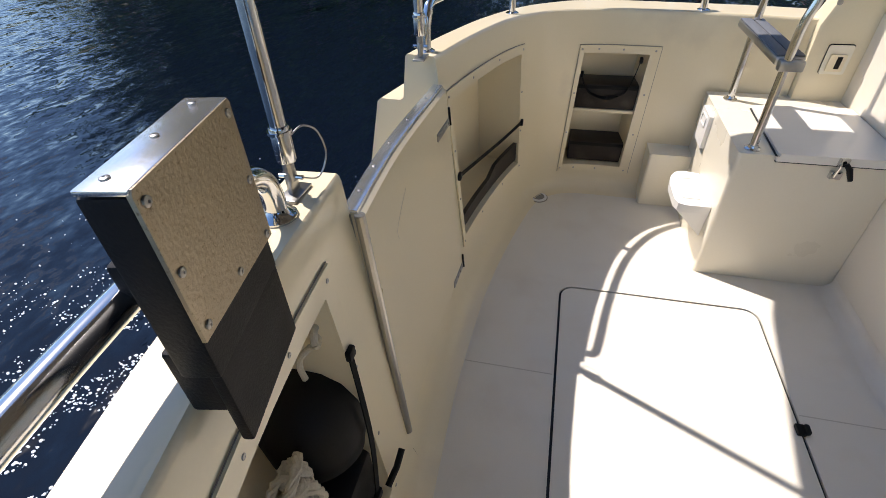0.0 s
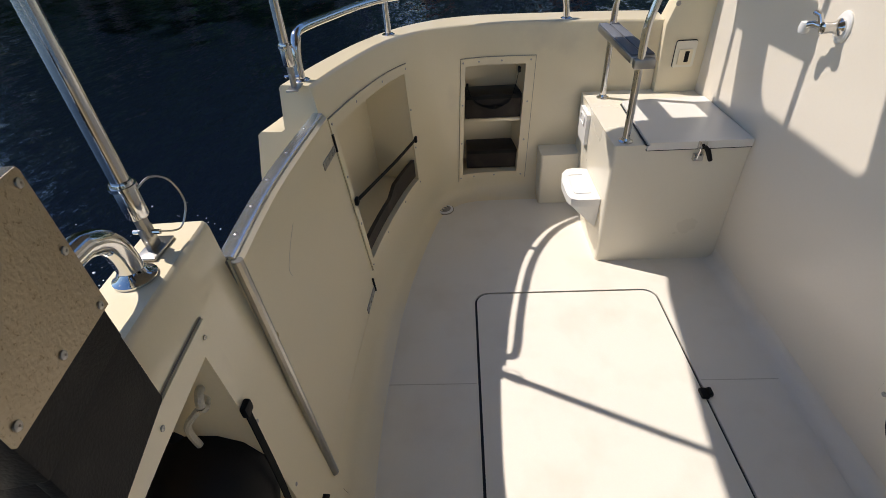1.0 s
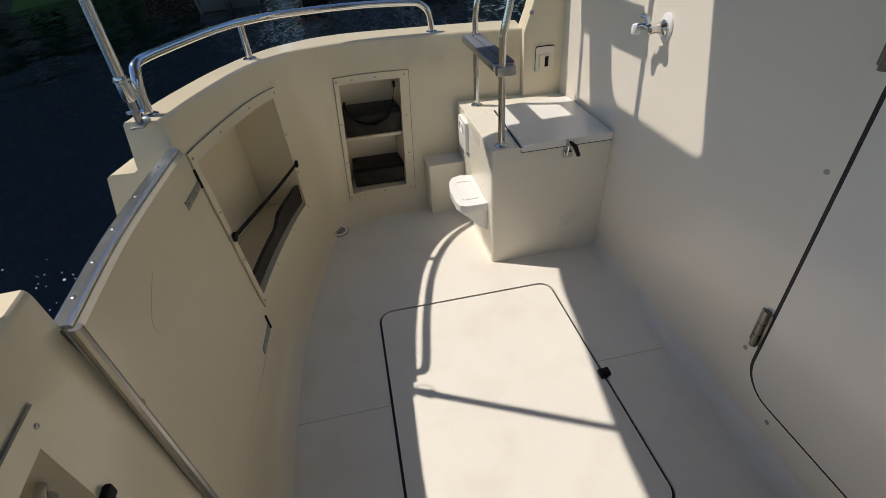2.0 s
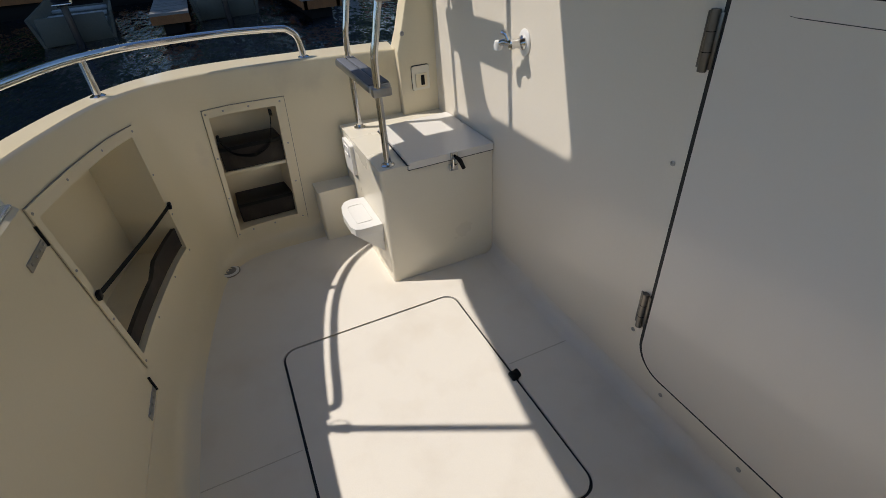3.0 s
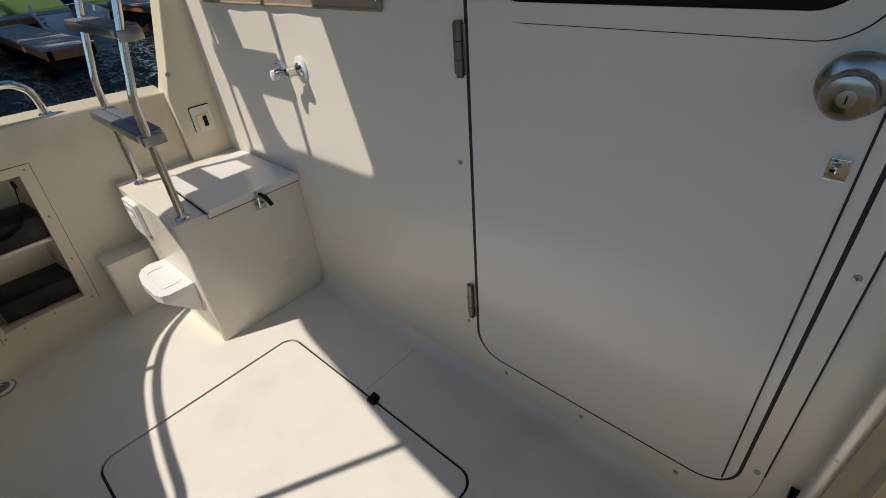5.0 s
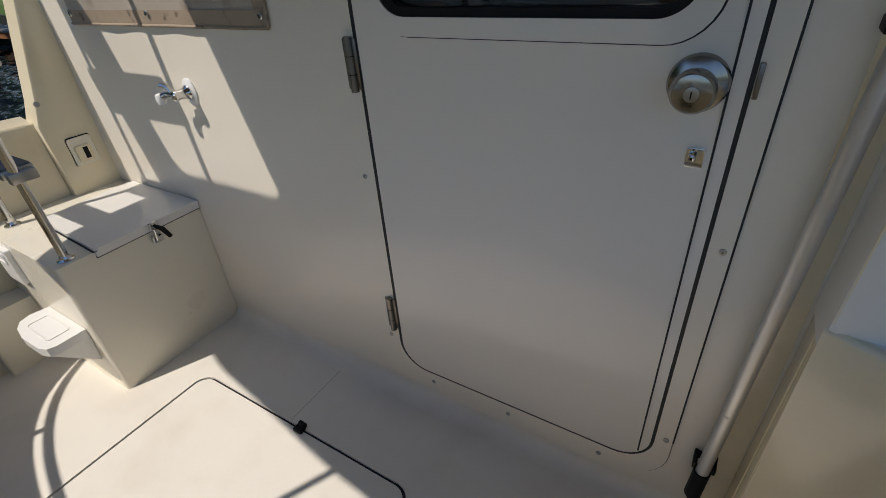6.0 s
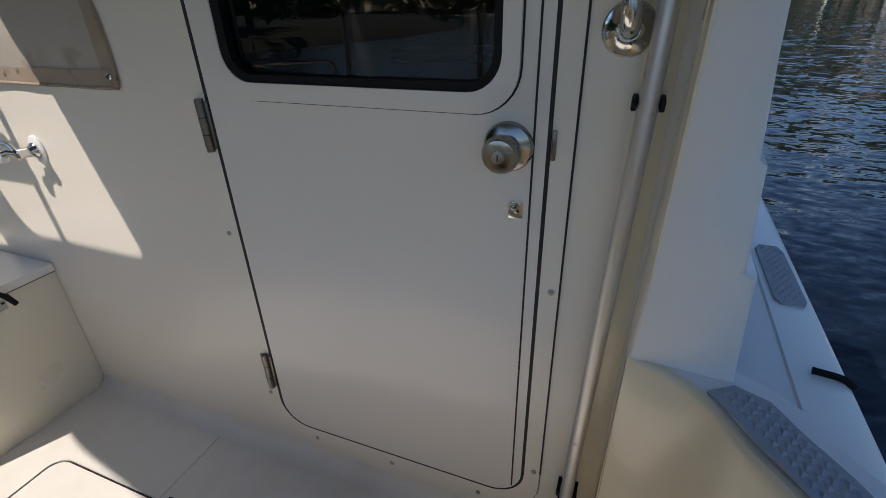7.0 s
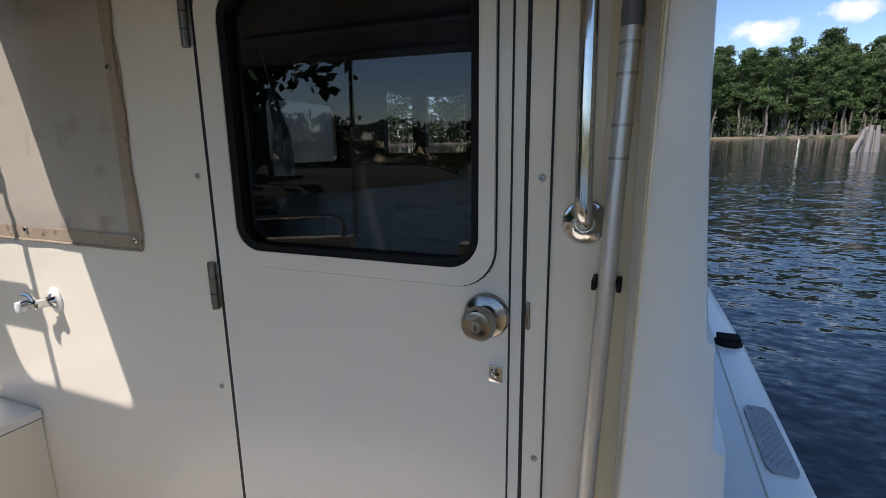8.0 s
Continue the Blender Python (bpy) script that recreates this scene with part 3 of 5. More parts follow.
# knob
knob = None
bm = bmesh.new()
M = Matrix.Translation((0.578, -0.006, 0.865)) @ Matrix.Rotation(radians(90), 4, "X")
lathe(bm, [(0.0355, 0.0), (0.036, 0.004), (0.033, 0.010), (0.024, 0.014), (0.016, 0.016), (0.014, 0.024), (0.019, 0.028), (0.0255, 0.036), (0.0262, 0.046), (0.022, 0.055), (0.014, 0.057)], M, 40)
kn = part("door_knob", bm, KNOB, door, "round polished steel door knob")
bm = bmesh.new()
lathe(bm, [(0.0085, 0.056), (0.0085, 0.0595), (0.007, 0.0598)], M, 20)
part("lock_cylinder", bm, DULL, kn, "steel lock cylinder")
bm = bmesh.new()
box(bm, (0.5772, -0.0664, 0.8605), (0.5788, -0.0657, 0.8695))
part("keyhole", bm, BLACK, kn, "dark keyhole", smooth=False)
bm = bmesh.new()
box(bm, (0.582, -0.0095, 0.756), (0.604, -0.006, 0.783), 0.001)
hasp = part("strike_plate", bm, STEEL, door, "small square steel hook plate")
bm = bmesh.new()
tube(bm, curve([(0.588, -0.009, 0.776), (0.588, -0.020, 0.776), (0.593, -0.021, 0.775), (0.593, -0.010, 0.766)], 5), 0.0022, 8)
part("hook", bm, STEEL, hasp)
bm = bmesh.new()
box(bm, (0.6380, -0.010, 0.850), (0.6440, -0.004, 0.892), 0.0015)
part("latch_plate", bm, AGED, door, "dull steel latch plate")
for z0, z1 in ((0.81, 0.905), (0.225, 0.325), (1.30, 1.39)):
    bm = bmesh.new()
    tube(bm, [(0.016, -0.010, z0), (0.016, -0.010, z1)], 0.0075, 12)
    box(bm, (0.0, -0.0075, z0 + .004), (0.03, -0.0045, z1 - .004), 0.001)
    h = part("hinge", bm, AGED, door, "dull steel door hinge")
    for zz in (z0 + (z1 - z0) * .33, z0 + (z1 - z0) * .66):
        bm = bmesh.new()
        lathe(bm, [(0.0079, -0.0006), (0.0079, 0.0006)], Matrix.Translation((0.016, -0.010, zz)), 12)
        part("knuckle_joint", bm, BLACK, h)

# ---- starboard post, side deck and hull ----
post = thing("corner_post", (0.82, -0.05, 0.6), "white cabin side post beside the bulkhead", "post", kind="structure")
bm = bmesh.new()
lv = [(0.58, 0.916), (0.62, 0.909), (0.758, 0.899), (0.764, 0.886), (0.890, 0.876), (0.896, 0.868), (1.00, 0.858), (1.15, 0.848), (1.28, 0.843), (1.52, 0.836)]


def post_edge(z):
    """The inner edge of the post, which leans outboard with its height."""
    return 0.779 + 0.026 * (max(z, 0.58) - 0.58)


rows = []
for z, x1 in lv:
    y1, x0 = -0.092, post_edge(z)
    rows.append([bm.verts.new(p) for p in ((x0, 0.03, z), (x0, y1 + .010, z), (x0 + .003, y1 + .003, z), (x0 + .010, y1, z), (x1 - .008, y1, z), (x1 - .002, y1 + .004, z), (x1, y1 + .014, z), (x1 + .03, 1.2, z), (x1 + .03, 2.6, z))])
for P, Q in zip(rows, rows[1:]):
    for k in range(len(P) - 1):
        bm.faces.new((P[k], P[k + 1], Q[k + 1], Q[k]))
part("wall", bm, WHITE, post)


def leaning(bm, dx0, dx1, y0, y1, z0, z1, bevel):
    """An upright strip that follows the lean of the post."""
    for v in box(bm, (dx0, y0, z0), (dx1, y1, z1), bevel):
        v.co.x += post_edge(v.co.z)


bm = bmesh.new()
leaning(bm, -0.0045, -0.0004, -0.0900, 0.0, 0.05, 1.50, 0.0015)
ret = part("return_panel", bm, CREAM, post, "cream inner return")
bm = bmesh.new()
leaning(bm, -0.0065, -0.004, -0.055, -0.049, 0.05, 1.50, 0.001)
part("seam_bead", bm, CREAM, ret)
bm = bmesh.new()
box(bm, (0.736, -0.0022, 0.05), (0.7765, 0.0004, 1.48), 0.0008)
part("backing_strip", bm, CREAM, post, "cream strip behind the pole")
deck = thing("side_deck", (1.0, 0.8, 0.53), "pale gelcoat side deck along the cabin", "deck", kind="structure")
bm = bmesh.new()
rows = []
for y, xo, xi in ((-0.9, 1.075, 1.0), (-0.3, 1.088, 1.015), (-0.2, 1.090, 0.985), (-0.13, 1.091, 0.93), (-0.08, 1.092, 0.80), (0.3, 1.096, 0.80), (0.9, 1.102, 0.80), (1.6, 1.08, 0.80), (2.4, 0.98, 0.80), (3.1, 0.78, 0.65)):
    rows.append([bm.verts.new((x, y, z)) for x, z in ((xi, 0.528), (xo - .080, 0.5325), (xo - .077, 0.536), (xo - .01, 0.536), (xo, 0.530), (xo + .004, 0.515), (xo + .004, 0.46), (xo - .02, 0.44), (xo - .14, -0.6))])
for P, Q in zip(rows[1:], rows[2:]):
    for k in range(len(P) - 1):
        bm.faces.new((P[k], P[k + 1], Q[k + 1], Q[k]))
part("deck_sheet", bm, WHITE, deck)
# coaming top beside the cockpit, sloping to the deck
bm = bmesh.new()
ins = [wall_at(STBD_LOW, STBD_TOP, k, 1.0, 0.012) for k in range(0, 48)]
P = None
for p in ins:
    row = [bm.verts.new(p + Vector((0, 0, 0.0006))), bm.verts.new((min(p.x + 0.10, 1.06), p.y + 0.02, p.z - 0.003)), bm.verts.new((min(p.x + 0.145, 1.08), p.y + 0.03, 0.525))]
    if P:
        bm.faces.new((P[0], P[1], row[1], row[0]))
        bm.faces.new((P[1], P[2], row[2], row[1]))
    P = row
part("coaming_cap", bm, WHITE, deck)


def non_skid(name, outline, z, label):
    """A pad with raised overlapping scales."""
    t = thing(name, (outline[0][0], outline[0][1], z), label, "deck pad")
    bm = bmesh.new()
    plate(bm, outline, [], z + 0.004, z, on_z)
    part("base", bm, NONSKID, t)
    xs, ys = [p[0] for p in outline], [p[1] for p in outline]
    edge = [(ax + (bx - ax) * k / 12, ay + (by - ay) * k / 12) for (ax, ay), (bx, by) in zip(outline, outline[1:] + outline[:1]) for k in range(12)]
    bm = bmesh.new()
    s, row, y = 0.0135, 0, min(ys) + 0.008
    while y < max(ys):
        x = min(xs) + (row % 2) * s / 2
        while x < max(xs):
            inside = False
            for (ax, ay), (bx, by) in zip(outline, outline[1:] + outline[:1]):
                if (ay > y) != (by > y) and x < (bx - ax) * (y - ay) / (by - ay) + ax:
                    inside = not inside
            if inside and min(math.hypot(x - px, y - py) for px, py in edge) > 0.0085:
                a = [bm.verts.new((x + s * .46 * math.cos(q), y + s * .62 * math.sin(q), z + 0.0042)) for q in (0.0, 2.09, 4.19)]
                c = bm.verts.new((x, y + s * .15, z + 0.0062))
                for k in range(3):
                    bm.faces.new((a[k], a[(k + 1) % 3], c))
            x += s
        y += s * .8
        row += 1
    part("scale_relief", bm, NONSKID, t, kind="stuff", smooth=False)
    return t


pad_line = [wall_at(STBD_LOW, STBD_TOP, k, 1.0, 0.013) for k in range(9, 44, 2)]
inner = [(p.x, p.y) for p in pad_line]
outer_ = [(p.x + 0.056, p.y + 0.022) for p in pad_line]
outer_[0] = (inner[0][0] + .032, inner[0][1] + .022)
non_skid("step_pad", inner + outer_[::-1], 0.605, "grey scaled non-skid pad curving along the coaming")
non_skid("deck_pad", [(1.031, 0.262), (1.039, 0.248), (1.077, 0.248), (1.083, 0.262), (1.083, 0.47), (1.075, 0.495), (1.040, 0.495), (1.031, 0.475)], 0.5365, "grey scaled non-skid deck pad")
cap = thing("deck_filler_cap", (1.058, 0.885, 0.536), "black ribbed round deck fitting", "deck fitting")
bm = bmesh.new()
lathe(bm, [(0.038, 0.0), (0.038, 0.008), (0.030, 0.016), (0.010, 0.018)], Matrix.Translation((1.058, 0.885, 0.536)), 20)
part("base", bm, BLACK, cap)
for k in range(5):
    bm = bmesh.new()
    box(bm, (1.028, 0.863 + k * .010, 0.549), (1.088, 0.868 + k * .010, 0.562), 0.002)
    part("rib", bm, BLACK, cap)
# dark scupper slot at the deck edge, drawn as a short black strand
line = thing("dock_line", (1.06, 0.05, 0.54), "short black scupper slot at the deck edge, drawn as a strand", "rope")
bm = bmesh.new()
tube(bm, curve([(1.044, 0.056, 0.5425), (1.06, 0.053, 0.543), (1.082, 0.050, 0.5415), (1.097, 0.048, 0.532)], 5), 0.0055, 8)
part("strand", bm, WEB, line)

# aluminium pole, grab rail beside the door
pole = thing("boat_hook", (0.757, -0.03, 0.12), "upright aluminium pole with black grip clipped beside the door", "boat hook")
bm = bmesh.new()
tube(bm, [(0.7235, -0.032, 0.19), (0.762, -0.032, 1.27)], 0.0118, 16)
part("shaft", bm, ALU, pole)
bm = bmesh.new()
tube(bm, [(0.721, -0.032, 0.115), (0.7213, -0.032, 0.122), (0.7237, -0.032, 0.195)], 0.0165, 16, radii=[0.011, 0.0145, 0.0145])
part("grip", bm, BLACK, pole, "black rubber end grip")
bm = bmesh.new()
tube(bm, [(0.762, -0.032, 1.255), (0.762, -0.032, 1.27), (0.762, -0.032, 1.33), (0.762, -0.032, 1.42)], 0.012, 16, radii=[0.0125, 0.0135, 0.009, 0.007])
part("tip", bm, GREY_TREAD, pole, "dark grey rubber tip")
for z in (1.10, 1.14, 1.20, 1.235):
    bm = bmesh.new()
    tube(bm, [(0.7235 + 0.0385 * (z - .19) / 1.08, -0.032, z), (0.7235 + 0.0385 * (z - .19) / 1.08, -0.032, z + .0035)], 0.0126, 16)
    part("ring", bm, DULL, pole)
for z in (0.205, 0.935):
    bm = bmesh.new()
    xc = 0.7235 + 0.0385 * (z - .19) / 1.08
    box(bm, (xc - .0190, -0.036, z - .007), (xc - .0125, -0.001, z + .008), 0.002)
    box(bm, (xc + .0125, -0.036, z - .007), (xc + .0190, -0.001, z + .008), 0.002)
    box(bm, (xc - .018, -0.012, z - .006), (xc + .018, -0.001, z + .006), 0.002)
    part("clip", bm, BLACK, pole, "black plastic spring clip")
grab = thing("grab_rail", (0.717, -0.03, 1.02), "polished stainless grab rail with round foot flange", "grab rail")
bm = bmesh.new()
tube(bm, curve([(0.717, -0.004, 1.015), (0.717, -0.02, 1.017), (0.717, -0.034, 1.03), (0.716, -0.038, 1.06), (0.714, -0.038, 1.2), (0.712, -0.038, 1.38), (0.712, -0.034, 1.42), (0.712, -0.02, 1.44), (0.712, -0.004, 1.445)], 6), 0.0115, 16)
part("bar", bm, STEEL, grab)
for z in (1.015, 1.445):
    bm = bmesh.new()
    M = Matrix.Translation((0.716, -0.0005, z)) @ Matrix.Rotation(radians(90), 4, "X")
    lathe(bm, [(0.031, 0.0), (0.0315, 0.002), (0.029, 0.005), (0.018, 0.008), (0.013, 0.013)], M, 32)
    fl = part("flange", bm, STEEL, grab, "round polished flange")
    for a in (80, 200, 320):
        screw(fl, (0.716 + .0235 * math.cos(radians(a)), -0.005, z + .0235 * math.sin(radians(a))), (0, -1, 0), 0.004)

# ---- roof over the cockpit, with the ladder opening ----
bm = bmesh.new()
aft = curve([(1.25, -0.75, 0), (1.05, -1.02, 0), (0.4, -1.23, 0), (-0.29, -1.21, 0), (-0.70, -1.15, 0), (-0.99, -1.10, 0), (-1.12, -1.02, 0), (-1.16, -0.85, 0)], 6)
plate(bm, [(p.x, p.y) for p in aft] + [(-1.16, 0.3), (-0.85, 0.35), (-0.85, 2.7), (0.87, 2.7), (0.87, 0.35), (1.25, 0.3)],
      [rrect(-1.03, -0.575, -0.63, -0.012, 0.05)], 1.50, 1.56, on_z)
part("ceiling", bm, ROOF, None, "tan canvas bimini roof over the cockpit with ladder opening", smooth=False, kind="structure", category="ceiling")

bows = thing("roof_frame", (0.0, -0.6, 1.48), "stainless tube bows below the canvas roof", "roof frame")
for y in (-1.02, -0.66, -0.22):
    bm = bmesh.new()
    tube(bm, curve([(-0.50, y, 1.484), (-0.2, y - .01, 1.486), (0.3, y - .01, 1.486), (0.8, y, 1.484), (1.05, y + .02, 1.482)], 5), 0.0105, 10)
    part("bow", bm, DULL, bows)

# ---- port side: return panel, outer post, locker ----
bm = bmesh.new()
rows = []
for z, y1 in ((0.38, -0.142), (0.65, -0.147), (0.72, -0.125), (0.98, -0.054), (1.30, 0.0), (1.52, 0.02)):
    rows.append([bm.verts.new(p) for p in ((-1.118, 0.05, z), (-1.118, y1 + .006, z), (-1.122, y1, z), (-1.190 - .01 * (z < .7), y1, z), (-1.198 - .01 * (z < .7), y1 + .01, z), (-1.20, 0.6, z), (-1.16, 2.6, z))])
for P, Q in zip(rows, rows[1:]):
    for k in range(len(P) - 1):
        bm.faces.new((P[k], P[k + 1], Q[k + 1], Q[k]))
part("wall_port_wing", bm, CREAM, None, "cream cabin wing wall beside the ladder", kind="structure", category="wall")
socket = thing("power_inlet", (-1.117, -0.067, 0.51), "white square shore power inlet on the wing wall", "power inlet")
bm = bmesh.new()
plate(bm, rrect(-0.102, -0.033, 0.512, 0.598, 0.007), [], -1.118, -1.112, on_x)
pl = part("plate", bm, LOCKER, socket)
bm = bmesh.new()
plate(bm, rrect(-0.090, -0.045, 0.522, 0.572, 0.004), [], -1.112, -1.106, on_x)
part("cover", bm, CREAM, socket)
bm = bmesh.new()
box(bm, (-1.107, -0.070, 0.530), (-1.1045, -0.056, 0.566), 0.001)
part("slot", bm, BLACK, socket, "black switch slot")
bm = bmesh.new()
plate(bm, rrect(-0.1035, -0.0315, 0.511, 0.601, 0.009), [rrect(-0.102, -0.033, 0.512, 0.598, 0.007)], -1.1175, -1.1155, on_x)
part("gasket", bm, BLACK, socket, "dark gasket")
plug = thing("wall_plug", (-1.117, -0.126, 0.714), "small round grey wall plug", "plug")
bm = bmesh.new()
lathe(bm, [(0.008, 0), (0.008, 0.003), (0.004, 0.004)], Matrix.Translation((-1.119, -0.124, 0.714)) @ Matrix.Rotation(radians(90), 4, "Y"), 14)
part("disc", bm, DULL, plug)

locker = thing("bench_locker", (-0.9, -0.2, 0.0), "cream gelcoat bench locker in the cockpit corner", "locker")
bm = bmesh.new()
plate(bm, rrect(-1.155, -0.694, -0.392, -0.001, 0.012, corners=(0, 1, 0, 0)), [], 0.0, 0.426, on_z)
bmesh.ops.bevel(bm, geom=[e for e in bm.edges if all(v.co.z > .42 for v in e.verts) and e.calc_face_angle(0) > .5], offset=0.007, segments=3, affect="EDGES")
part("body", bm, LOCKER, locker)
bm = bmesh.new()
lid_line = [(-0.683, -0.004), (-0.683, -0.294), (-0.690, -0.300), (-1.012, -0.286), (-1.024, -0.274), (-1.035, -0.015), (-1.025, -0.004)]
plate(bm, lid_line, [], 0.4285, 0.4365, on_z)
plate(bm, [(-0.683, -0.004), (-0.683, -0.300), (-0.693, -0.300), (-0.693, -0.004)], [], 0.414, 0.4285, on_z)
part("lid", bm, WHITE, locker, "white hinged lid")
bm = bmesh.new()
plate(bm, [(-0.6845, -0.003), (-0.6845, -0.299), (-0.690, -0.3045), (-1.012, -0.2905), (-1.0285, -0.275), (-1.040, -0.012), (-1.028, -0.002)], [], 0.4268, 0.4288, on_z)
part("lid_gasket", bm, CAULK, locker, "black gasket below the lid")
bm = bmesh.new()
box(bm, (-0.6925, -0.301, 0.4112), (-0.6838, -0.004, 0.4140))
part("front_gasket", bm, CAULK, locker, "black gasket below the lid", smooth=False)
bm = bmesh.new()
box(bm, (-0.683, -0.160, 0.416), (-0.674, -0.136, 0.438), 0.0015)
box(bm, (-0.694, -0.162, 0.375), (-0.681, -0.134, 0.396), 0.0015)
tube(bm, [(-0.676, -0.155, 0.385), (-0.670, -0.154, 0.42)], 0.003, 8)
lt = part("latch", bm, STEEL, locker, "chrome over-centre latch")
bm = bmesh.new()
tube(bm, [(-0.668, -0.146, 0.428), (-0.662, -0.136, 0.415), (-0.655, -0.126, 0.388)], 0.0075, 10, radii=[0.005, 0.0075, 0.006])
part("latch_lever", bm, BLACK, lt, "black rubber lever")
# side step and moulded foot step
step = thing("moulded_step", (-1.09, -0.46, 0.0), "small cream moulded step against the cockpit side", "step")
bm = bmesh.new()
plate(bm, rrect(-1.185, -1.078, -0.536, -0.392, 0.010, corners=(0, 1, 0, 0)), [], 0.0, 0.214, on_z)
bmesh.ops.bevel(bm, geom=[e for e in bm.edges if all(v.co.z > .2 for v in e.verts) and e.calc_face_angle(0) > .5], offset=0.008, segments=3, affect="EDGES")
part("body", bm, LOCKER, step)
foot = thing("folding_foot_step", (-0.83, -0.44, 0.2), "white plastic foot step on the locker side", "step")
bm = bmesh.new()
fs_line = [(-0.945, -0.393), (-0.955, -0.44), (-0.945, -0.468), (-0.915, -0.486), (-0.86, -0.496), (-0.77, -0.494), (-0.745, -0.485), (-0.735, -0.465), (-0.735, -0.393)]
plate(bm, fs_line, [], 0.196, 0.222, on_z)
bmesh.ops.bevel(bm, geom=[e for e in bm.edges if all(v.co.z > .22 for v in e.verts) and e.calc_face_angle(0) > .5], offset=0.005, segments=3, affect="EDGES")
part("tread", bm, PLASTIC, foot)
bm = bmesh.new()
plate(bm, rrect(-0.905, -0.775, -0.470, -0.412, 0.012), [rrect(-0.902, -0.778, -0.467, -0.415, 0.010)], 0.2222, 0.2240, on_z)
part("grip_ring", bm, PLASTIC, foot)
bm = bmesh.new()
vs = [bm.verts.new(p) for p in ((-0.94, -0.393, 0.196), (-0.738, -0.393, 0.196), (-0.745, -0.485, 0.196), (-0.90, -0.485, 0.196), (-0.90, -0.393, 0.10), (-0.755, -0.393, 0.10))]
for f in ((0, 1, 2, 3), (0, 4, 5, 1), (3, 2, 5, 4), (0, 3, 4), (1, 5, 2)):
    bm.faces.new([vs[k] for k in f])
part("bracket", bm, PLASTIC, foot)
out = thing("outlet_cover", (-1.05, -0.395, 0.27), "white plastic outlet cover on the locker side", "outlet")
bm = bmesh.new()
plate(bm, rrect(-1.088, -0.985, 0.292, 0.405, 0.006), [], -0.405, -0.391, on_y)
part("cover", bm, PLASTIC, out)
bm = bmesh.new()
plate(bm, rrect(-1.070, -1.010, 0.355, 0.392, 0.010), [rrect(-1.064, -1.016, 0.360, 0.387, 0.008)], -0.408, -0.405, on_y)
part("rim", bm, PLASTIC, out)

# ---- ladder ----
ladder = thing("boarding_ladder", (-0.9, -0.34, 0.42), "polished stainless ladder with grey rubber treads", "ladder")
for x, y in ((-0.725, -0.352), (-1.09, -0.332)):
    bm = bmesh.new()
    tube(bm, curve([(x, y, 0.428), (x, y, 0.55), (x, y, 0.70), (x, y + .003, 0.75), (x, y + .014, 0.80), (x, y + .036, 0.90), (x, y + .11, 1.2), (x, y + .18, 1.48), (x, y + .22, 1.65)], 5), 0.0105, 14)
    part("rail", bm, STEEL, ladder)
    bm = bmesh.new()
    lathe(bm, [(0.021, 0.0), (0.021, 0.003), (0.014, 0.006), (0.012, 0.012)], Matrix.Translation((x, y, 0.4262)), 20)
    part("foot_flange", bm, STEEL, ladder)
for z, y in ((0.667, -0.342), (0.905, -0.302), (1.143, -0.243), (1.381, -0.183)):
    bm = bmesh.new()
    box(bm, (-1.112, y - .034, z - .022), (-0.735, y + .034, z), 0.006)
    box(bm, (-0.737, y - .028, z - .030), (-0.712, y + .028, z - .004), 0.004)
    tr = part("tread", bm, DULL, ladder, "metal ladder tread")
    for k in (-1, 1):
        bm = bmesh.new()
        box(bm, (-1.106, y + k * .0165 - .0145, z - .001), (-0.742, y + k * .0165 + .0145, z + .0035), 0.002)
        part("rubber_strip", bm, GREY_TREAD, tr, "grey rubber tread strip")

# ---- transom gate ----
def gate_at(i, f, o):
    return wall_at(GATE_LOW, GATE_TOP, i, f, o - 0.019 * f)


gi0 = index_at(GATE_LOW, GATE_TOP, 0, 0.100)
gi1 = index_at(GATE_LOW, GATE_TOP, 0, -0.430)
gate = thing("transom_gate", (-0.13, -1.11, 0.14), "closed cream transom gate with steel edge strips", "gate")
bm = bmesh.new()
prof = [(0.175, 0.004), (0.18, 0.0), (0.900, 0.0), (0.910, 0.006), (0.910, 0.024), (0.900, 0.030), (0.175, 0.030)]
rows = []
for k in range(17):
    i = gi0 + (gi1 - gi0) * k / 16
    rows.append([bm.verts.new(gate_at(i, f, o - 0.002)) for f, o in prof])
for P, Q in zip(rows, rows[1:]):
    for k in range(len(prof)):
        bm.faces.new((P[k], Q[k], Q[(k + 1) % len(prof)], P[(k + 1) % len(prof)]))
bm.faces.new(rows[0])
bm.faces.new(rows[-1][::-1])
part("panel", bm, CREAM, gate)
bm = bmesh.new()
prof = [(0.911, 0.005), (0.916, 0.006), (0.918, 0.010), (0.918, 0.026), (0.914, 0.031), (0.910, 0.031)]
rows = []
for k in range(17):
    i = gi0 + (gi1 - gi0) * k / 16
    rows.append([bm.verts.new(gate_at(i, f, o)) for f, o in prof])
for P, Q in zip(rows, rows[1:]):
    for k in range(len(prof)):
        bm.faces.new((P[k], Q[k], Q[(k + 1) % len(prof)], P[(k + 1) % len(prof)]))
bm.faces.new(rows[0])
bm.faces.new(rows[-1][::-1])
top_strip = part("top_strip", bm, SATIN, gate, "polished steel top strip")
for k in range(1, 6):
    i = gi0 + (gi1 - gi0) * k / 6
    screw(top_strip, gate_at(i, 0.918, 0.019), (0, 0, 1), 0.0032)
bm = bmesh.new()
for o in (0.002, 0.022):
    tube(bm, [gate_at(gi0 - 0.12, 0.172 + 0.738 * k / 10, o) for k in range(11)], 0.0085 if o < .01 else 0.006, 10)
side_strip = part("side_strip", bm, DULL, gate, "steel edge strip")
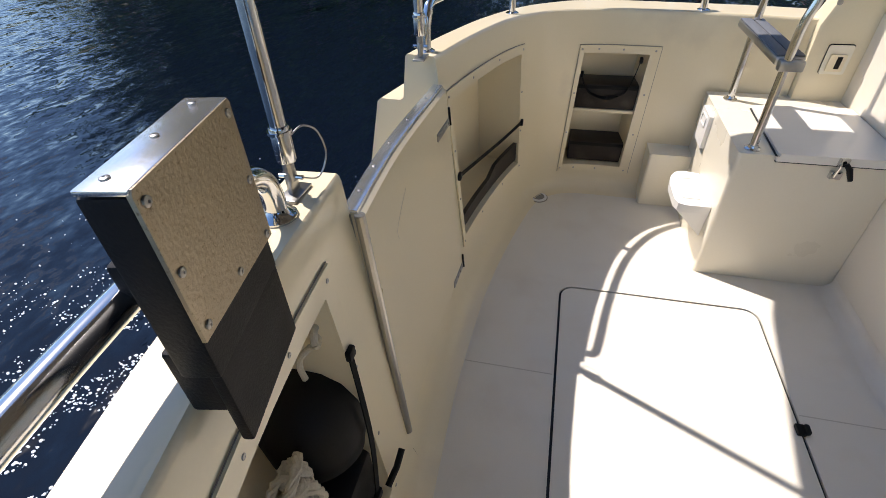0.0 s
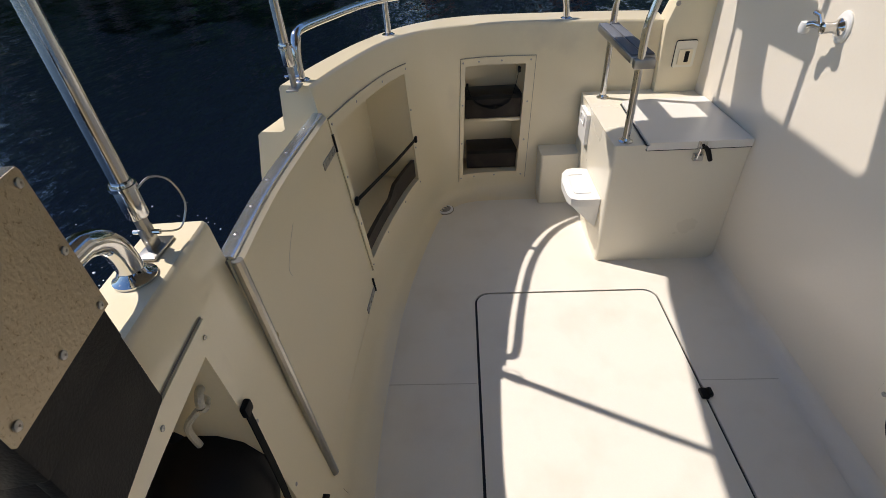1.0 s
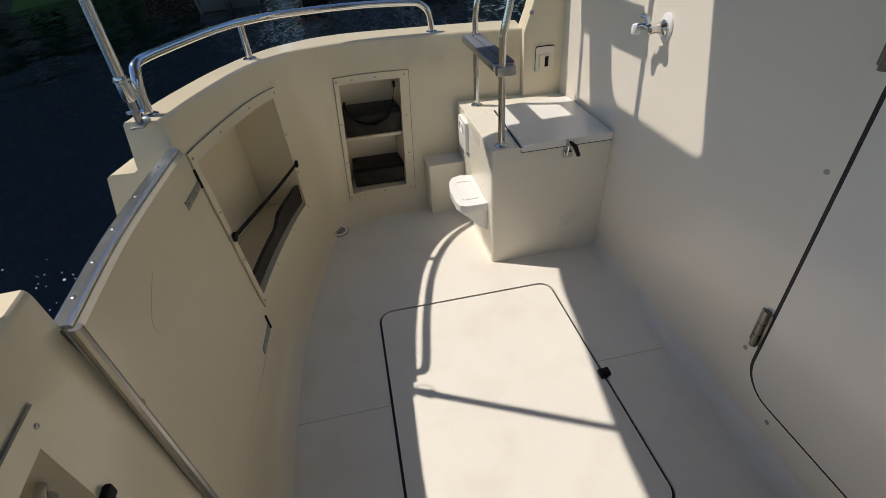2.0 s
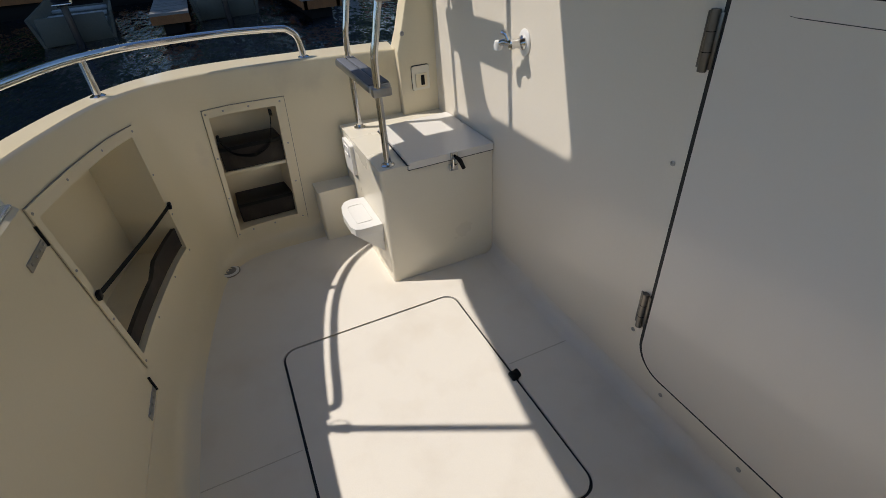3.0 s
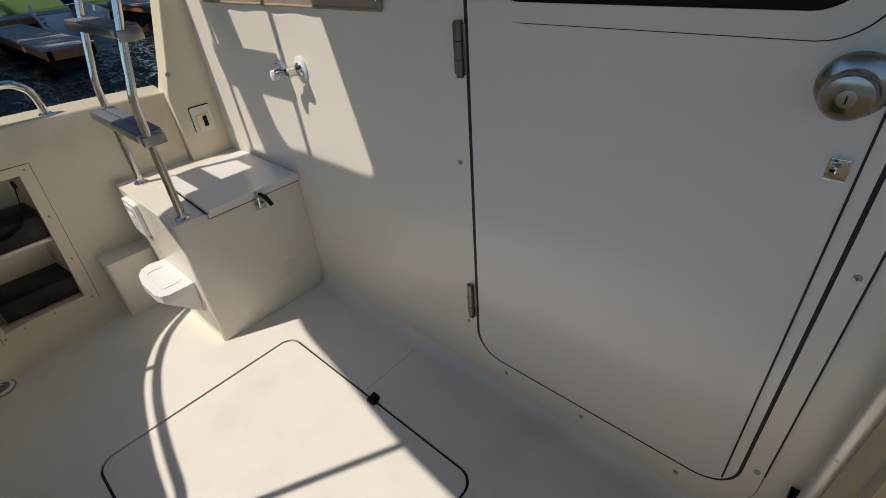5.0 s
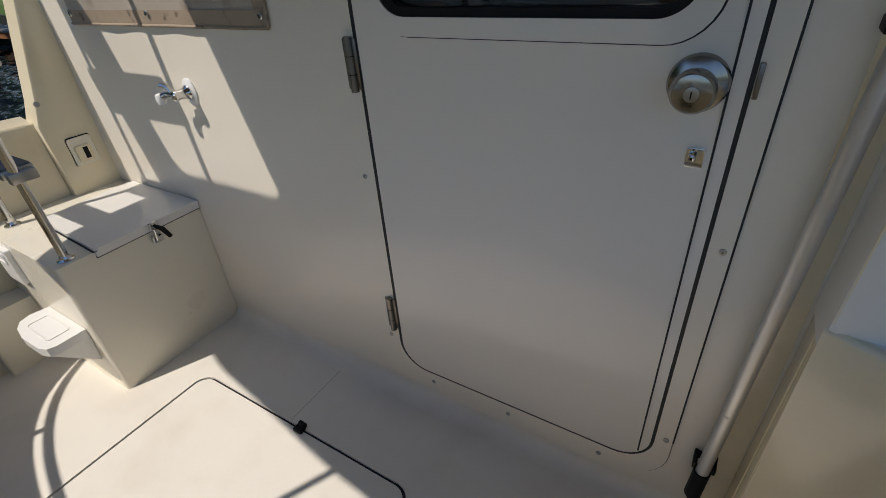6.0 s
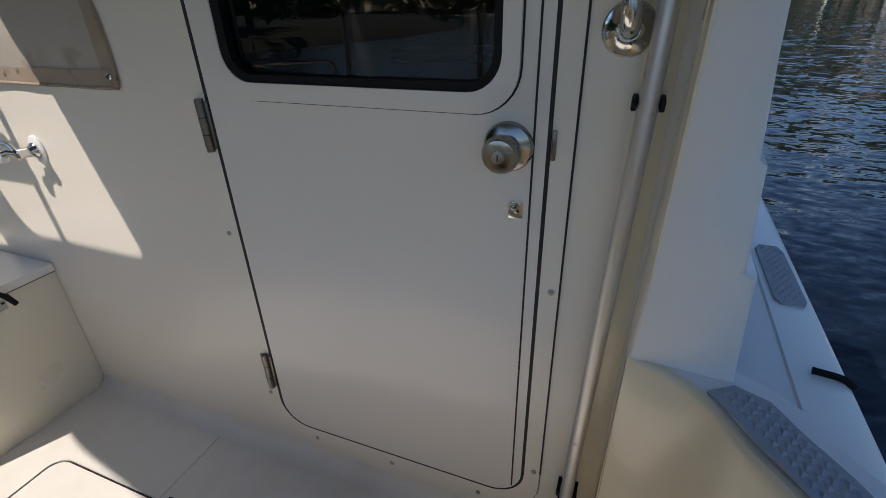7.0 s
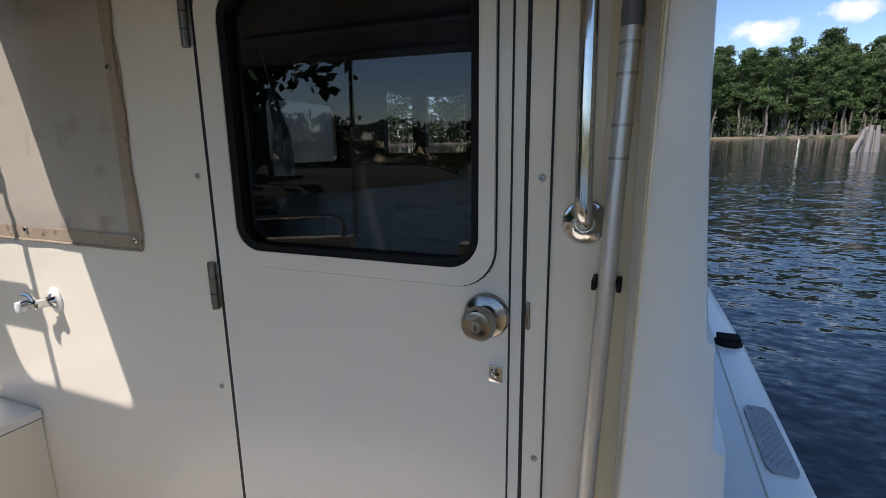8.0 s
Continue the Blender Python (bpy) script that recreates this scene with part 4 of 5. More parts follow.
for k in range(1, 7):
    p = gate_at(gi0 - 0.12, 0.20 + 0.76 * k / 7, -0.005)
    screw(side_strip, p, (0.2, 1, 0), 0.0032)
for f0, n in ((0.80, 4), (0.20, 4)):
    bm = bmesh.new()
    a0, a1 = gi1 - 2.9, gi1 - 0.2
    quad = [gate_at(a0, f0 + .012, -0.0045), gate_at(a0, f0 - .012, -0.0045), gate_at(a1, f0 + .002 - .012, -0.0045), gate_at(a1, f0 + .012, -0.0045)]
    back = [gate_at(a0, f0 + .012, -0.001), gate_at(a0, f0 - .012, -0.001), gate_at(a1, f0 + .002 - .012, -0.001), gate_at(a1, f0 + .012, -0.001)]
    A = [bm.verts.new(p) for p in quad]
    B = [bm.verts.new(p) for p in back]
    bm.faces.new(A)
    for k in range(4):
        bm.faces.new((A[k], A[(k + 1) % 4], B[(k + 1) % 4], B[k]))
    hg = part("hinge", bm, DULL, gate, "steel strap hinge with black pin")
    for k in range(n):
        i = a0 + (a1 - a0) * (k + .5) / n
        screw(hg, gate_at(i, f0, -0.0045), (0.1, 1, 0), 0.0042)
    bm = bmesh.new()
    tube(bm, [gate_at(gi1 + .05, f0 - .015, -0.004), gate_at(gi1 + .05, f0 + .045, -0.004)], 0.0033, 8)
    part("hinge_pin", bm, BLACK, hg, "black hinge pin")
bm = bmesh.new()
gm = index_at(GATE_LOW, GATE_TOP, 0, -0.118)
gn = index_at(GATE_LOW, GATE_TOP, 0, -0.036)
tube(bm, curve([gate_at(gm, 0.80, -0.0018), gate_at((gm + gn) / 2, 0.774, -0.0018), gate_at(gn + .1, 0.745, -0.0018), gate_at(gn - .05, 0.728, -0.0018), gate_at(gn + .05, 0.716, -0.0018)], 5), 0.0008, 6)
part("scuff", bm, FAINT, gate, "dark scuff mark")
bm = bmesh.new()
gp = index_at(GATE_LOW, GATE_TOP, 0, 0.118)
lathe(bm, [(0.008, -0.001), (0.008, 0.002), (0.005, 0.003)], Matrix.Translation(gate_at(gp, 0.70, -0.002)) @ Vector((0.05, 1, 0.1)).to_track_quat("Z", "Y").to_matrix().to_4x4(), 16)
part("plug", bm, BRASS, gate, "small round plug")

# ---- rails and poles ----
rail = thing("stern_rail", (-0.9, -1.1, 0.69), "polished stainless rail round the stern coaming", "rail")
mid = [wall_at(PORT_LOW, PORT_TOP, i, 1.0, 0.040) for i in range(4, 76)]
mid = [p for p in mid if not (p.x < -1.05 and p.y > -0.49)]
RISE = 0.102
bm = bmesh.new()
first, last = mid[0], mid[-1]
path = [Vector((first.x + .028, first.y - .004, first.z)), Vector((first.x + .026, first.y - .004, first.z + .045)), Vector((first.x + .018, first.y, first.z + .080)), Vector((first.x - .004, first.y, first.z + .097))]
path += [Vector((p.x, p.y, p.z + RISE)) for p in mid[2:-4:4]]
path += [Vector((last.x, last.y - .02, last.z + .098)), Vector((last.x, last.y + .010, last.z + .088)), Vector((last.x, last.y + .030, last.z + .068)), Vector((last.x, last.y + .038, last.z + .035)), Vector((last.x, last.y + .040, last.z - .003))]
tube(bm, curve(path, 4), 0.0112, 14)
part("bar", bm, STEEL, rail)
k = min(range(len(mid)), key=lambda q: abs(mid[q].x + 0.985) + (mid[q].y > -1.0))
for p, r in ((mid[k], 1), (path[0], 0), (path[-1], 0)):
    if r:
        bm = bmesh.new()
        tube(bm, [(p.x, p.y, p.z - .002), (p.x, p.y, p.z + RISE - .006)], 0.0098, 12)
        part("stanchion", bm, STEEL, rail)
    bm = bmesh.new()
    lathe(bm, [(0.020, 0.0), (0.020, 0.003), (0.013, 0.007)], Matrix.Translation(p), 18)
    part("foot", bm, STEEL, rail)


def stanchion(x, y, lean):
    t = thing("roof_pole", (x, y, 0.7225), "polished stainless roof support pole with pinned foot and lanyard", "pole", "roof poles")
    top = Vector((x + lean[0], y + lean[1], 1.505))
    foot = Vector((x, y, 0.7225))
    d = (top - foot).normalized()
    bm = bmesh.new()
    tube(bm, [foot + d * 0.058, top], 0.0098, 14)
    part("tube", bm, STEEL, t)
    bm = bmesh.new()
    tube(bm, [foot + d * .050, foot + d * .052, foot + d * .095, foot + d * .097], 0.013, 14, radii=[.0115, .0125, .0125, .0115])
    tube(bm, [foot + d * .088, foot + d * .092], 0.0148, 14)
    part("collar", bm, STEEL, t)
    bm = bmesh.new()
    box(bm, (x - .024, y - .013, 0.7230), (x + .024, y + .013, 0.7275), 0.0015)
    part("base_plate", bm, DULL, t)
    bm = bmesh.new()
    box(bm, (x - .010, y - .004, 0.7265), (x + .010, y + .004, 0.7575), 0.002)
    tube(bm, [foot + d * .022, foot + d * .055], 0.0075, 10)
    part("knuckle", bm, DULL, t)
    bm = bmesh.new()
    tube(bm, [(x, y - .016, 0.7495), (x, y + .017, 0.7495)], 0.003, 8)
    part("pin", bm, STEEL, t)
    bm = bmesh.new()
    q = 1.0 if x > 0 else 0.45
    loop_ = curve([(x - .002, y + .014, 0.8075), (x - .018 * q, y + .022 * q, 0.8125), (x - .036 * q, y + .030 * q, 0.7975), (x - .040 * q, y + .034 * q, 0.7645), (x - .024 * q, y + .026 * q, 0.7385), (x, y + .017, 0.7495)], 6)
    tube(bm, loop_, 0.0012, 6)
    part("lanyard", bm, DULL, t, "thin wire lanyard")
    return t


stanchion(0.147, -1.208, (0.012, 0.01))
stanchion(-0.432, -1.194, (0.02, 0.01))
hand = thing("stern_hand_rail", (0.200, -1.204, 0.7225), "thick polished stainless hand rail along the starboard stern", "rail")
bm = bmesh.new()
tube(bm, curve([(0.200, -1.204, 0.7225), (0.201, -1.204, 0.755), (0.210, -1.204, 0.779), (0.232, -1.204, 0.794), (0.262, -1.204, 0.797), (0.4, -1.199, 0.797), (0.55, -1.184, 0.797), (0.75, -1.150, 0.797), (0.93, -1.065, 0.79)], 6), 0.0142, 18)
part("bar", bm, STEEL, hand)
bm = bmesh.new()
lathe(bm, [(0.024, 0.0), (0.024, 0.003), (0.018, 0.007), (0.0145, 0.014)], Matrix.Translation((0.200, -1.204, 0.7230)), 26)
part("flange", bm, STEEL, hand, "round foot flange")

# ---- motor bracket pad on the stern rail ----
pad = thing("motor_bracket", (0.391, -1.13, 0.70), "black board bracket with a weathered metal plate on the stern rail", "bracket")
PM = Matrix.Translation((0.391, -1.1125, 0.029)) @ Matrix.Rotation(radians(11.0), 4, "Z")
W2 = 0.0650


def local(bm, lo, hi, bevel=0.0):
    box(bm, lo, hi, bevel, PM)


bm = bmesh.new()
local(bm, (-W2, -0.032, 0.735), (W2, -0.0005, 0.892), 0.003)
part("block", bm, BOARD, pad, "thick black board")
bm = bmesh.new()
local(bm, (-W2 + .001, -0.012, 0.648), (W2 - .001, -0.0008, 0.790), 0.003)
local(bm, (-W2 + .010, -0.040, 0.690), (W2 - .002, -0.010, 0.760), 0.003)
part("backing_board", bm, BOARD, pad, "lower black board")
bm = bmesh.new()
plate(bm, [(-W2 - .001, 0.771), (W2 + .001, 0.777), (W2 + .001, 0.894), (W2 - .001, 0.897), (-W2 + .001, 0.897), (-W2 - .001, 0.894)], [], 0.003, -0.0002, lambda u, v, w: PM @ Vector((u, w, v)))
fp = part("face_plate", bm, BRUSHED, pad, "scratched stainless face plate")
bm = bmesh.new()
local(bm, (-W2 - .001, -0.030, 0.8935), (W2 + .001, 0.002, 0.8975), 0.0012)
tp = part("top_plate", bm, SATIN, pad, "folded steel top")
for x, z in ((-W2 + .007, 0.888), (W2 - .007, 0.886), (-W2 + .007, 0.832), (W2 - .007, 0.834), (-W2 + .008, 0.778), (W2 - .008, 0.786), (0.0, 0.784)):
    screw(fp, PM @ Vector((x, 0.003, z)), PM.to_3x3() @ Vector((0, 1, 0)), 0.0038)
for x in (-W2 + .012, 0.0, W2 - .012):
    screw(tp, PM @ Vector((x, -0.018, 0.8975)), (0, 0, 1), 0.0031)
bm = bmesh.new()
local(bm, (-0.02, -0.086, 0.765), (0.02, -0.028, 0.805), 0.004)
part("rail_clamp", bm, BOARD, pad)

# ---- things in the wall lockers ----
fen = thing("fender", (0.29, -1.20, 0.2), "black round rubber fender lying in the stern locker", "fender")
bm = bmesh.new()
lathe(bm, [(0.004, 0.115), (0.012, 0.112), (0.014, 0.098), (0.026, 0.093), (0.052, 0.078), (0.074, 0.050), (0.084, 0.010), (0.080, -0.035), (0.062, -0.075), (0.03, -0.098), (0.004, -0.103)],
      Matrix.Translation((0.262, -1.208, 0.375)) @ Matrix.Rotation(radians(20), 4, "X") @ Matrix.Rotation(radians(-14), 4, "Y"), 32)
part("body", bm, BLACK, fen)
# ring and stub of a hose fitting, drawn above the fender
bm = bmesh.new()
tube(bm, [(0.240 + .013 * math.cos(a), -1.172 + .004 * math.cos(a), 0.553 + .013 * math.sin(a)) for a in [q * math.pi / 8 for q in range(17)]], 0.0055, 10, caps=False)
tube(bm, curve([(0.252, -1.175, 0.545), (0.262, -1.19, 0.53), (0.258, -1.2, 0.50), (0.255, -1.2, 0.47)], 4), 0.005, 8)
part("hose_end", bm, ROPE, fen, "pale hose fitting end")
coil = thing("rope_coil", (0.40, -1.17, 0.2), "coiled white three-strand rope in the stern locker", "rope")
rng = random.Random(4)
for c in range(3):
    bm = bmesh.new()
    pts = []
    for q in range(60):
        a = q / 60 * math.pi * 2 * 2.5
        r = 0.028 + 0.010 * math.sin(a * .7 + c * 2)
        pts.append(Vector((0.378 + r * math.cos(a + c) + .01 * c, -1.175 + 0.014 * math.sin(a * 1.3 + c) + .008 * c, 0.405 + r * math.sin(a + c) * .9 - .02 * c)))
    for s in range(3):
        strand = [p + Vector((math.cos(k * 1.1 + s * 2.09), math.sin(k * 1.1 + s * 2.09), math.cos(k * 1.1 + s * 2.09 + 1))) * 0.0033 for k, p in enumerate(pts)]
        tube(bm, strand, 0.0042, 6)
    part("loop", bm, ROPE, coil)
bag = thing("locker_bin", (0.36, -1.2, 0.14), "black bin standing in the stern locker", "bin")
bm = bmesh.new()
box(bm, (0.245, -1.235, 0.135), (0.56, -1.125, 0.285), 0.012)
part("body", bm, BLACK, bag)


def strap(name, pts, label, w=0.011):
    t = thing(name, pts[0], label, "strap")
    line_ = curve(pts, 8)
    bm = bmesh.new()
    prev = None
    for k, p in enumerate(line_):
        d = (line_[min(k + 1, len(line_) - 1)] - line_[max(k - 1, 0)]).normalized()
        s = d.cross(Vector((0.15, 1, 0.05))).normalized() * w / 2
        th = d.cross(s).normalized() * 0.0012
        row = [bm.verts.new(p + s + th), bm.verts.new(p - s + th), bm.verts.new(p - s - th), bm.verts.new(p + s - th)]
        if prev:
            for q in range(4):
                bm.faces.new((prev[q], prev[(q + 1) % 4], row[(q + 1) % 4], row[q]))
        else:
            bm.faces.new(row)
        prev = row
    bm.faces.new(prev[::-1])
    part("webbing", bm, WEB, t)
    for e in (0, -1):
        bm = bmesh.new()
        p = line_[e]
        box(bm, (p.x - .010, p.y - .004, p.z - .010), (p.x + .010, p.y + .006, p.z + .010), 0.003)
        part("end_fitting", bm, BLACK, t)
    return t


pa = wall_at(PORT_LOW, PORT_TOP, sa - .3, 0.56, -0.008)
pb = wall_at(PORT_LOW, PORT_TOP, sb + .6, 0.51, -0.008)
strap("locker_strap", [pa, pa.lerp(pb, .3) + Vector((0.0, -.004, -.006)), pa.lerp(pb, .65) + Vector((0, -.004, -.008)), pb], "black webbing strap across the side locker")
ns = wall_at(STBD_LOW, STBD_TOP, nb + .25, 0.70, -0.008)
ne = wall_at(STBD_LOW, STBD_TOP, nb + .5, 0.27, -0.008)
strap("locker_strap", [ns, ns.lerp(ne, .5) + Vector((.035, .01, 0)), ns.lerp(ne, .95) + Vector((.06, 0, 0))], "black webbing strap hanging beside the stern locker")
hk = thing("locker_hook", ne, "black rubber locker hook", "hook")
bm = bmesh.new()
tube(bm, [ne + Vector((.03, .004, -.015)), ne + Vector((0, .012, .0)), ne + Vector((-.03, .014, .012))], 0.0065, 10)
part("peg", bm, BLACK, hk)
fl_mid = wall_at(PORT_LOW, PORT_TOP, (fa + fb) / 2, 0.5)
for z0, z1, mat_, lab in ((0.326, 0.418, SHELF, "dark brown bin on the upper shelf of the corner locker"), (0.110, 0.192, SHELF, "dark brown bin on the floor of the corner locker")):
    t = thing("locker_bin", (-1.25, -0.72, z0), lab, "bin", "corner locker bins")
    bm = bmesh.new()
    box(bm, (-1.305, -0.822, z0), (-1.195, -0.604, z1), 0.004)
    part("body", bm, mat_, t)
    bm = bmesh.new()
    box(bm, (-1.1948, -0.818, z1 - .016), (-1.1915, -0.608, z1 - .003), 0.001)
    part("rim", bm, BLACK, t, "dark front rim")
bm = bmesh.new()
box(bm, (-1.31, -0.828, 0.313), (-1.190, -0.602, 0.326), 0.002)
part("locker_shelf", bm, CREAM, None, "cream shelf across the corner locker", category="shelf")
strap("locker_strap", [(-1.189, -0.812, 0.455), (-1.187, -0.798, 0.42), (-1.186, -0.77, 0.387), (-1.185, -0.71, 0.372), (-1.186, -0.655, 0.392), (-1.187, -0.632, 0.45), (-1.189, -0.620, 0.51)], "black webbing strap across the upper bin", 0.012)
t = thing("locker_board", (-0.75, -1.15, 0.21), "dark low retaining board along the side locker bottom", "board")
bm = bmesh.new()
lo0 = [wall_at(PORT_LOW, PORT_TOP, sa + (sb - sa) * k / 10, 0.305, 0.006) for k in range(11)]
rows = []
for k, p in enumerate(lo0):
    q = wall_at(PORT_LOW, PORT_TOP, sa + (sb - sa) * k / 10, 0.305, 0.13)
    h = 0.066 if k > 5 else 0.042
    rows.append([bm.verts.new(p), bm.verts.new(p + Vector((0, 0, h))), bm.verts.new(p.lerp(q, .10) + Vector((0, 0, h))), bm.verts.new(p.lerp(q, .10))])
for P, Q in zip(rows, rows[1:]):
    for k in range(4):
        bm.faces.new((P[k], Q[k], Q[(k + 1) % 4], P[(k + 1) % 4]))
bm.faces.new(rows[0])
bm.faces.new(rows[-1][::-1])
part("body", bm, SHELF, t)

# ---- canvas window cover and wash-down tap on the bulkhead ----
cv = thing("canvas_cover", (-0.57, -0.01, 0.92), "tan canvas window cover snapped to the bulkhead", "canvas cover")
CX0, CX1, CZ0, CZ1 = -0.957, -0.186, 0.915, 1.46


def canvas_y(x, z):
    u, v = (x - CX0) / (CX1 - CX0), (z - CZ0) / (CZ1 - CZ0)
    edge = min(1, 6 * min(u, 1 - u), 6 * min(v, 1 - v) + .15)
    return -0.004 - 0.010 * edge - 0.004 * edge * math.sin(9 * u + 2.2 * v) - 0.003 * edge * math.sin(5 * v + 14 * u) - 0.0015 * math.sin(30 * u)


bm = bmesh.new()
NX, NZ = 44, 34
g = [[bm.verts.new((CX0 + (CX1 - CX0) * a / NX + 0.006 * math.sin(b * .35) * (a == NX), canvas_y(CX0 + (CX1 - CX0) * a / NX, CZ0 + (CZ1 - CZ0) * b / NZ), CZ0 + (CZ1 - CZ0) * b / NZ)) for a in range(NX + 1)] for b in range(NZ + 1)]
for b in range(NZ):
    for a in range(NX):
        bm.faces.new((g[b][a], g[b][a + 1], g[b + 1][a + 1], g[b + 1][a]))
r = bmesh.ops.extrude_face_region(bm, geom=bm.faces[:])
bmesh.ops.translate(bm, vec=(0, 0.002, 0), verts=[v for v in r["geom"] if isinstance(v, bmesh.types.BMVert)])
part("sheet", bm, CANVAS, cv)
for horizontal in (True, False):
    bm = bmesh.new()
    prev = None
    for k in range(45):
        q = k / 44
        if horizontal:
            a, b = (CX0 + (CX1 - CX0) * q, CZ0), (CX0 + (CX1 - CX0) * q, CZ0 + 0.032)
        else:
            a, b = (CX1, CZ0 + (CZ1 - CZ0) * q), (CX1 - 0.026, CZ0 + (CZ1 - CZ0) * q)
        row = [bm.verts.new((a[0], canvas_y(*a) - .0012, a[1])), bm.verts.new((a[0], canvas_y(*a) - .0035, a[1])), bm.verts.new((b[0], canvas_y(*b) - .0030, b[1])), bm.verts.new((b[0], canvas_y(*b) - .0008, b[1]))]
        if prev:
            for n in range(4):
                bm.faces.new((prev[n], prev[(n + 1) % 4], row[(n + 1) % 4], row[n]))
        else:
            bm.faces.new(row)
        prev = row
    bm.faces.new(prev[::-1])
    part("hem", bm, CANVAS_TRIM, cv, "stained stitched hem")
    bm = bmesh.new()
    if horizontal:
        tube(bm, [(CX0 + (CX1 - CX0) * k / 30, canvas_y(CX0 + (CX1 - CX0) * k / 30, CZ0) - .003, CZ0 - .001) for k in range(31)], 0.0035, 8)
    else:
        tube(bm, [(CX1 + .001 + .003 * math.sin(k * .5), canvas_y(CX1, CZ0 + (CZ1 - CZ0) * k / 30) - .003, CZ0 + (CZ1 - CZ0) * k / 30) for k in range(31)], 0.0035, 8)
    part("piping", bm, CANVAS_TRIM, cv, "brown edge piping")
for x, z in ((-0.197, 0.936), (-0.204, 1.282), (-0.575, 0.940), (-0.935, 0.938), (-0.20, 1.44)):
    bm = bmesh.new()
    M = Matrix.Translation((x, canvas_y(x, z) - .003, z)) @ Matrix.Rotation(radians(90), 4, "X")
    lathe(bm, [(0.0068, 0), (0.0068, 0.0025), (0.005, 0.0045), (0.002, 0.0042)], M, 14)
    part("snap", bm, STEEL, cv, "steel snap fastener")

tap = thing("wash_down_tap", (-0.53, -0.03, 0.765), "chrome wash-down tap with white knob on the bulkhead", "tap")
FX, FZ = -0.529, 0.765
Y90 = Matrix.Rotation(radians(90), 4, "X")
bm = bmesh.new()
lathe(bm, [(0.030, 0.0), (0.030, 0.003), (0.026, 0.006), (0.012, 0.007)], Matrix.Translation((FX, -0.0003, FZ)) @ Y90 @ Matrix.Diagonal((0.85, 1.1, 1, 1)), 28)
part("base", bm, PLASTIC, tap, "white plastic base")
bm = bmesh.new()
lathe(bm, [(0.018, 0.005), (0.018, 0.010), (0.013, 0.016), (0.0105, 0.030), (0.012, 0.036), (0.012, 0.046), (0.006, 0.049)], Matrix.Translation((FX, 0, FZ)) @ Y90, 24)
tube(bm, [(FX, -0.038, FZ), (FX - .028, -0.044, FZ + .003), (FX - .04, -0.050, FZ - .002)], 0.0085, 12)
tube(bm, [(FX - .012, -0.040, FZ + .004), (FX - .020, -0.045, FZ + .022), (FX - .034, -0.05, FZ + .026)], 0.0055, 10)
part("spout", bm, STEEL, tap, "chrome body and spout")
bm = bmesh.new()
lathe(bm, [(0.004, -.013), (0.010, -.011), (0.0125, 0.0), (0.010, 0.011), (0.004, 0.013)], Matrix.Translation((FX - .048, -0.052, FZ - .008)), 18)
part("knob", bm, PLASTIC, tap, "white plastic knob")

# ---- cabin interior behind the door window ----
# walls, floor and headliner are coloured dark to stand in for interior shade
bm = bmesh.new()
FY = 1.80
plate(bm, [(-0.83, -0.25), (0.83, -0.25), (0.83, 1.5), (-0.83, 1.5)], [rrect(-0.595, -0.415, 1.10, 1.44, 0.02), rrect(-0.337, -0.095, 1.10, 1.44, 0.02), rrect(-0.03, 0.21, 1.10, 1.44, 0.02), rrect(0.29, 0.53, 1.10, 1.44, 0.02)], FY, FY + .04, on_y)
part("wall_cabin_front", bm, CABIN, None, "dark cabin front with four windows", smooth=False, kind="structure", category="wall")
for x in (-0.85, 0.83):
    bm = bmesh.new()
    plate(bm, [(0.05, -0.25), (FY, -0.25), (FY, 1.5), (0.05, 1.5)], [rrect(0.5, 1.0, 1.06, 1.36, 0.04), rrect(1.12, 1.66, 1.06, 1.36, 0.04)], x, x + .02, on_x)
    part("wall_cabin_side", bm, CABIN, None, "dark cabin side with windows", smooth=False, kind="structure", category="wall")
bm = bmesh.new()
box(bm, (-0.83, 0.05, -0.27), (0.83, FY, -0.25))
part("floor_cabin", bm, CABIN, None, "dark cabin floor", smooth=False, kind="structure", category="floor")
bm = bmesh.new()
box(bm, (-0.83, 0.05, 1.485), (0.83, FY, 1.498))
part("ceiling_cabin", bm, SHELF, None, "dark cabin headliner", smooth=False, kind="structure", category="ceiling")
tb = thing("cabin_table", (0.3, 1.0, -0.25), "pale cabin table with clipped corners", "table")
bm = bmesh.new()
plate(bm, [(0.02, 0.75), (0.42, 0.75), (0.52, 0.85), (0.52, 1.15), (0.42, 1.25), (0.02, 1.25)], [], 0.50, 0.53, on_z)
part("tabletop", bm, TABLE, tb)
bm = bmesh.new()
tube(bm, [(0.27, 1.0, -0.25), (0.27, 1.0, 0.5)], 0.03, 14)
part("leg", bm, STEEL, tb)
for x0, x1, y0, y1, h in ((-0.82, -0.35, 0.5, 1.3, 0.30), (0.56, 0.82, 0.7, 1.3, 0.35)):
    t = thing("cabin_settee", ((x0 + x1) / 2, (y0 + y1) / 2, -0.25), "dark wooden cabin settee", "settee", "cabin settees")
    bm = bmesh.new()
    box(bm, (x0, y0, -0.25), (x1, y1, h - .08), 0.01)
    part("base", bm, CABIN_WOOD, t)
    bm = bmesh.new()
    box(bm, (x0, y0, h - .08), (x1, y1, h), 0.025)
    part("cushion", bm, SHELF, t)
t = thing("helm_console", (0.1, 1.55, -0.25), "varnished wooden helm console", "console")
bm = bmesh.new()
box(bm, (-0.35, 1.38, -0.25), (0.6, 1.76, 0.80), 0.02)
part("body", bm, CABIN_WOOD, t)
bm = bmesh.new()
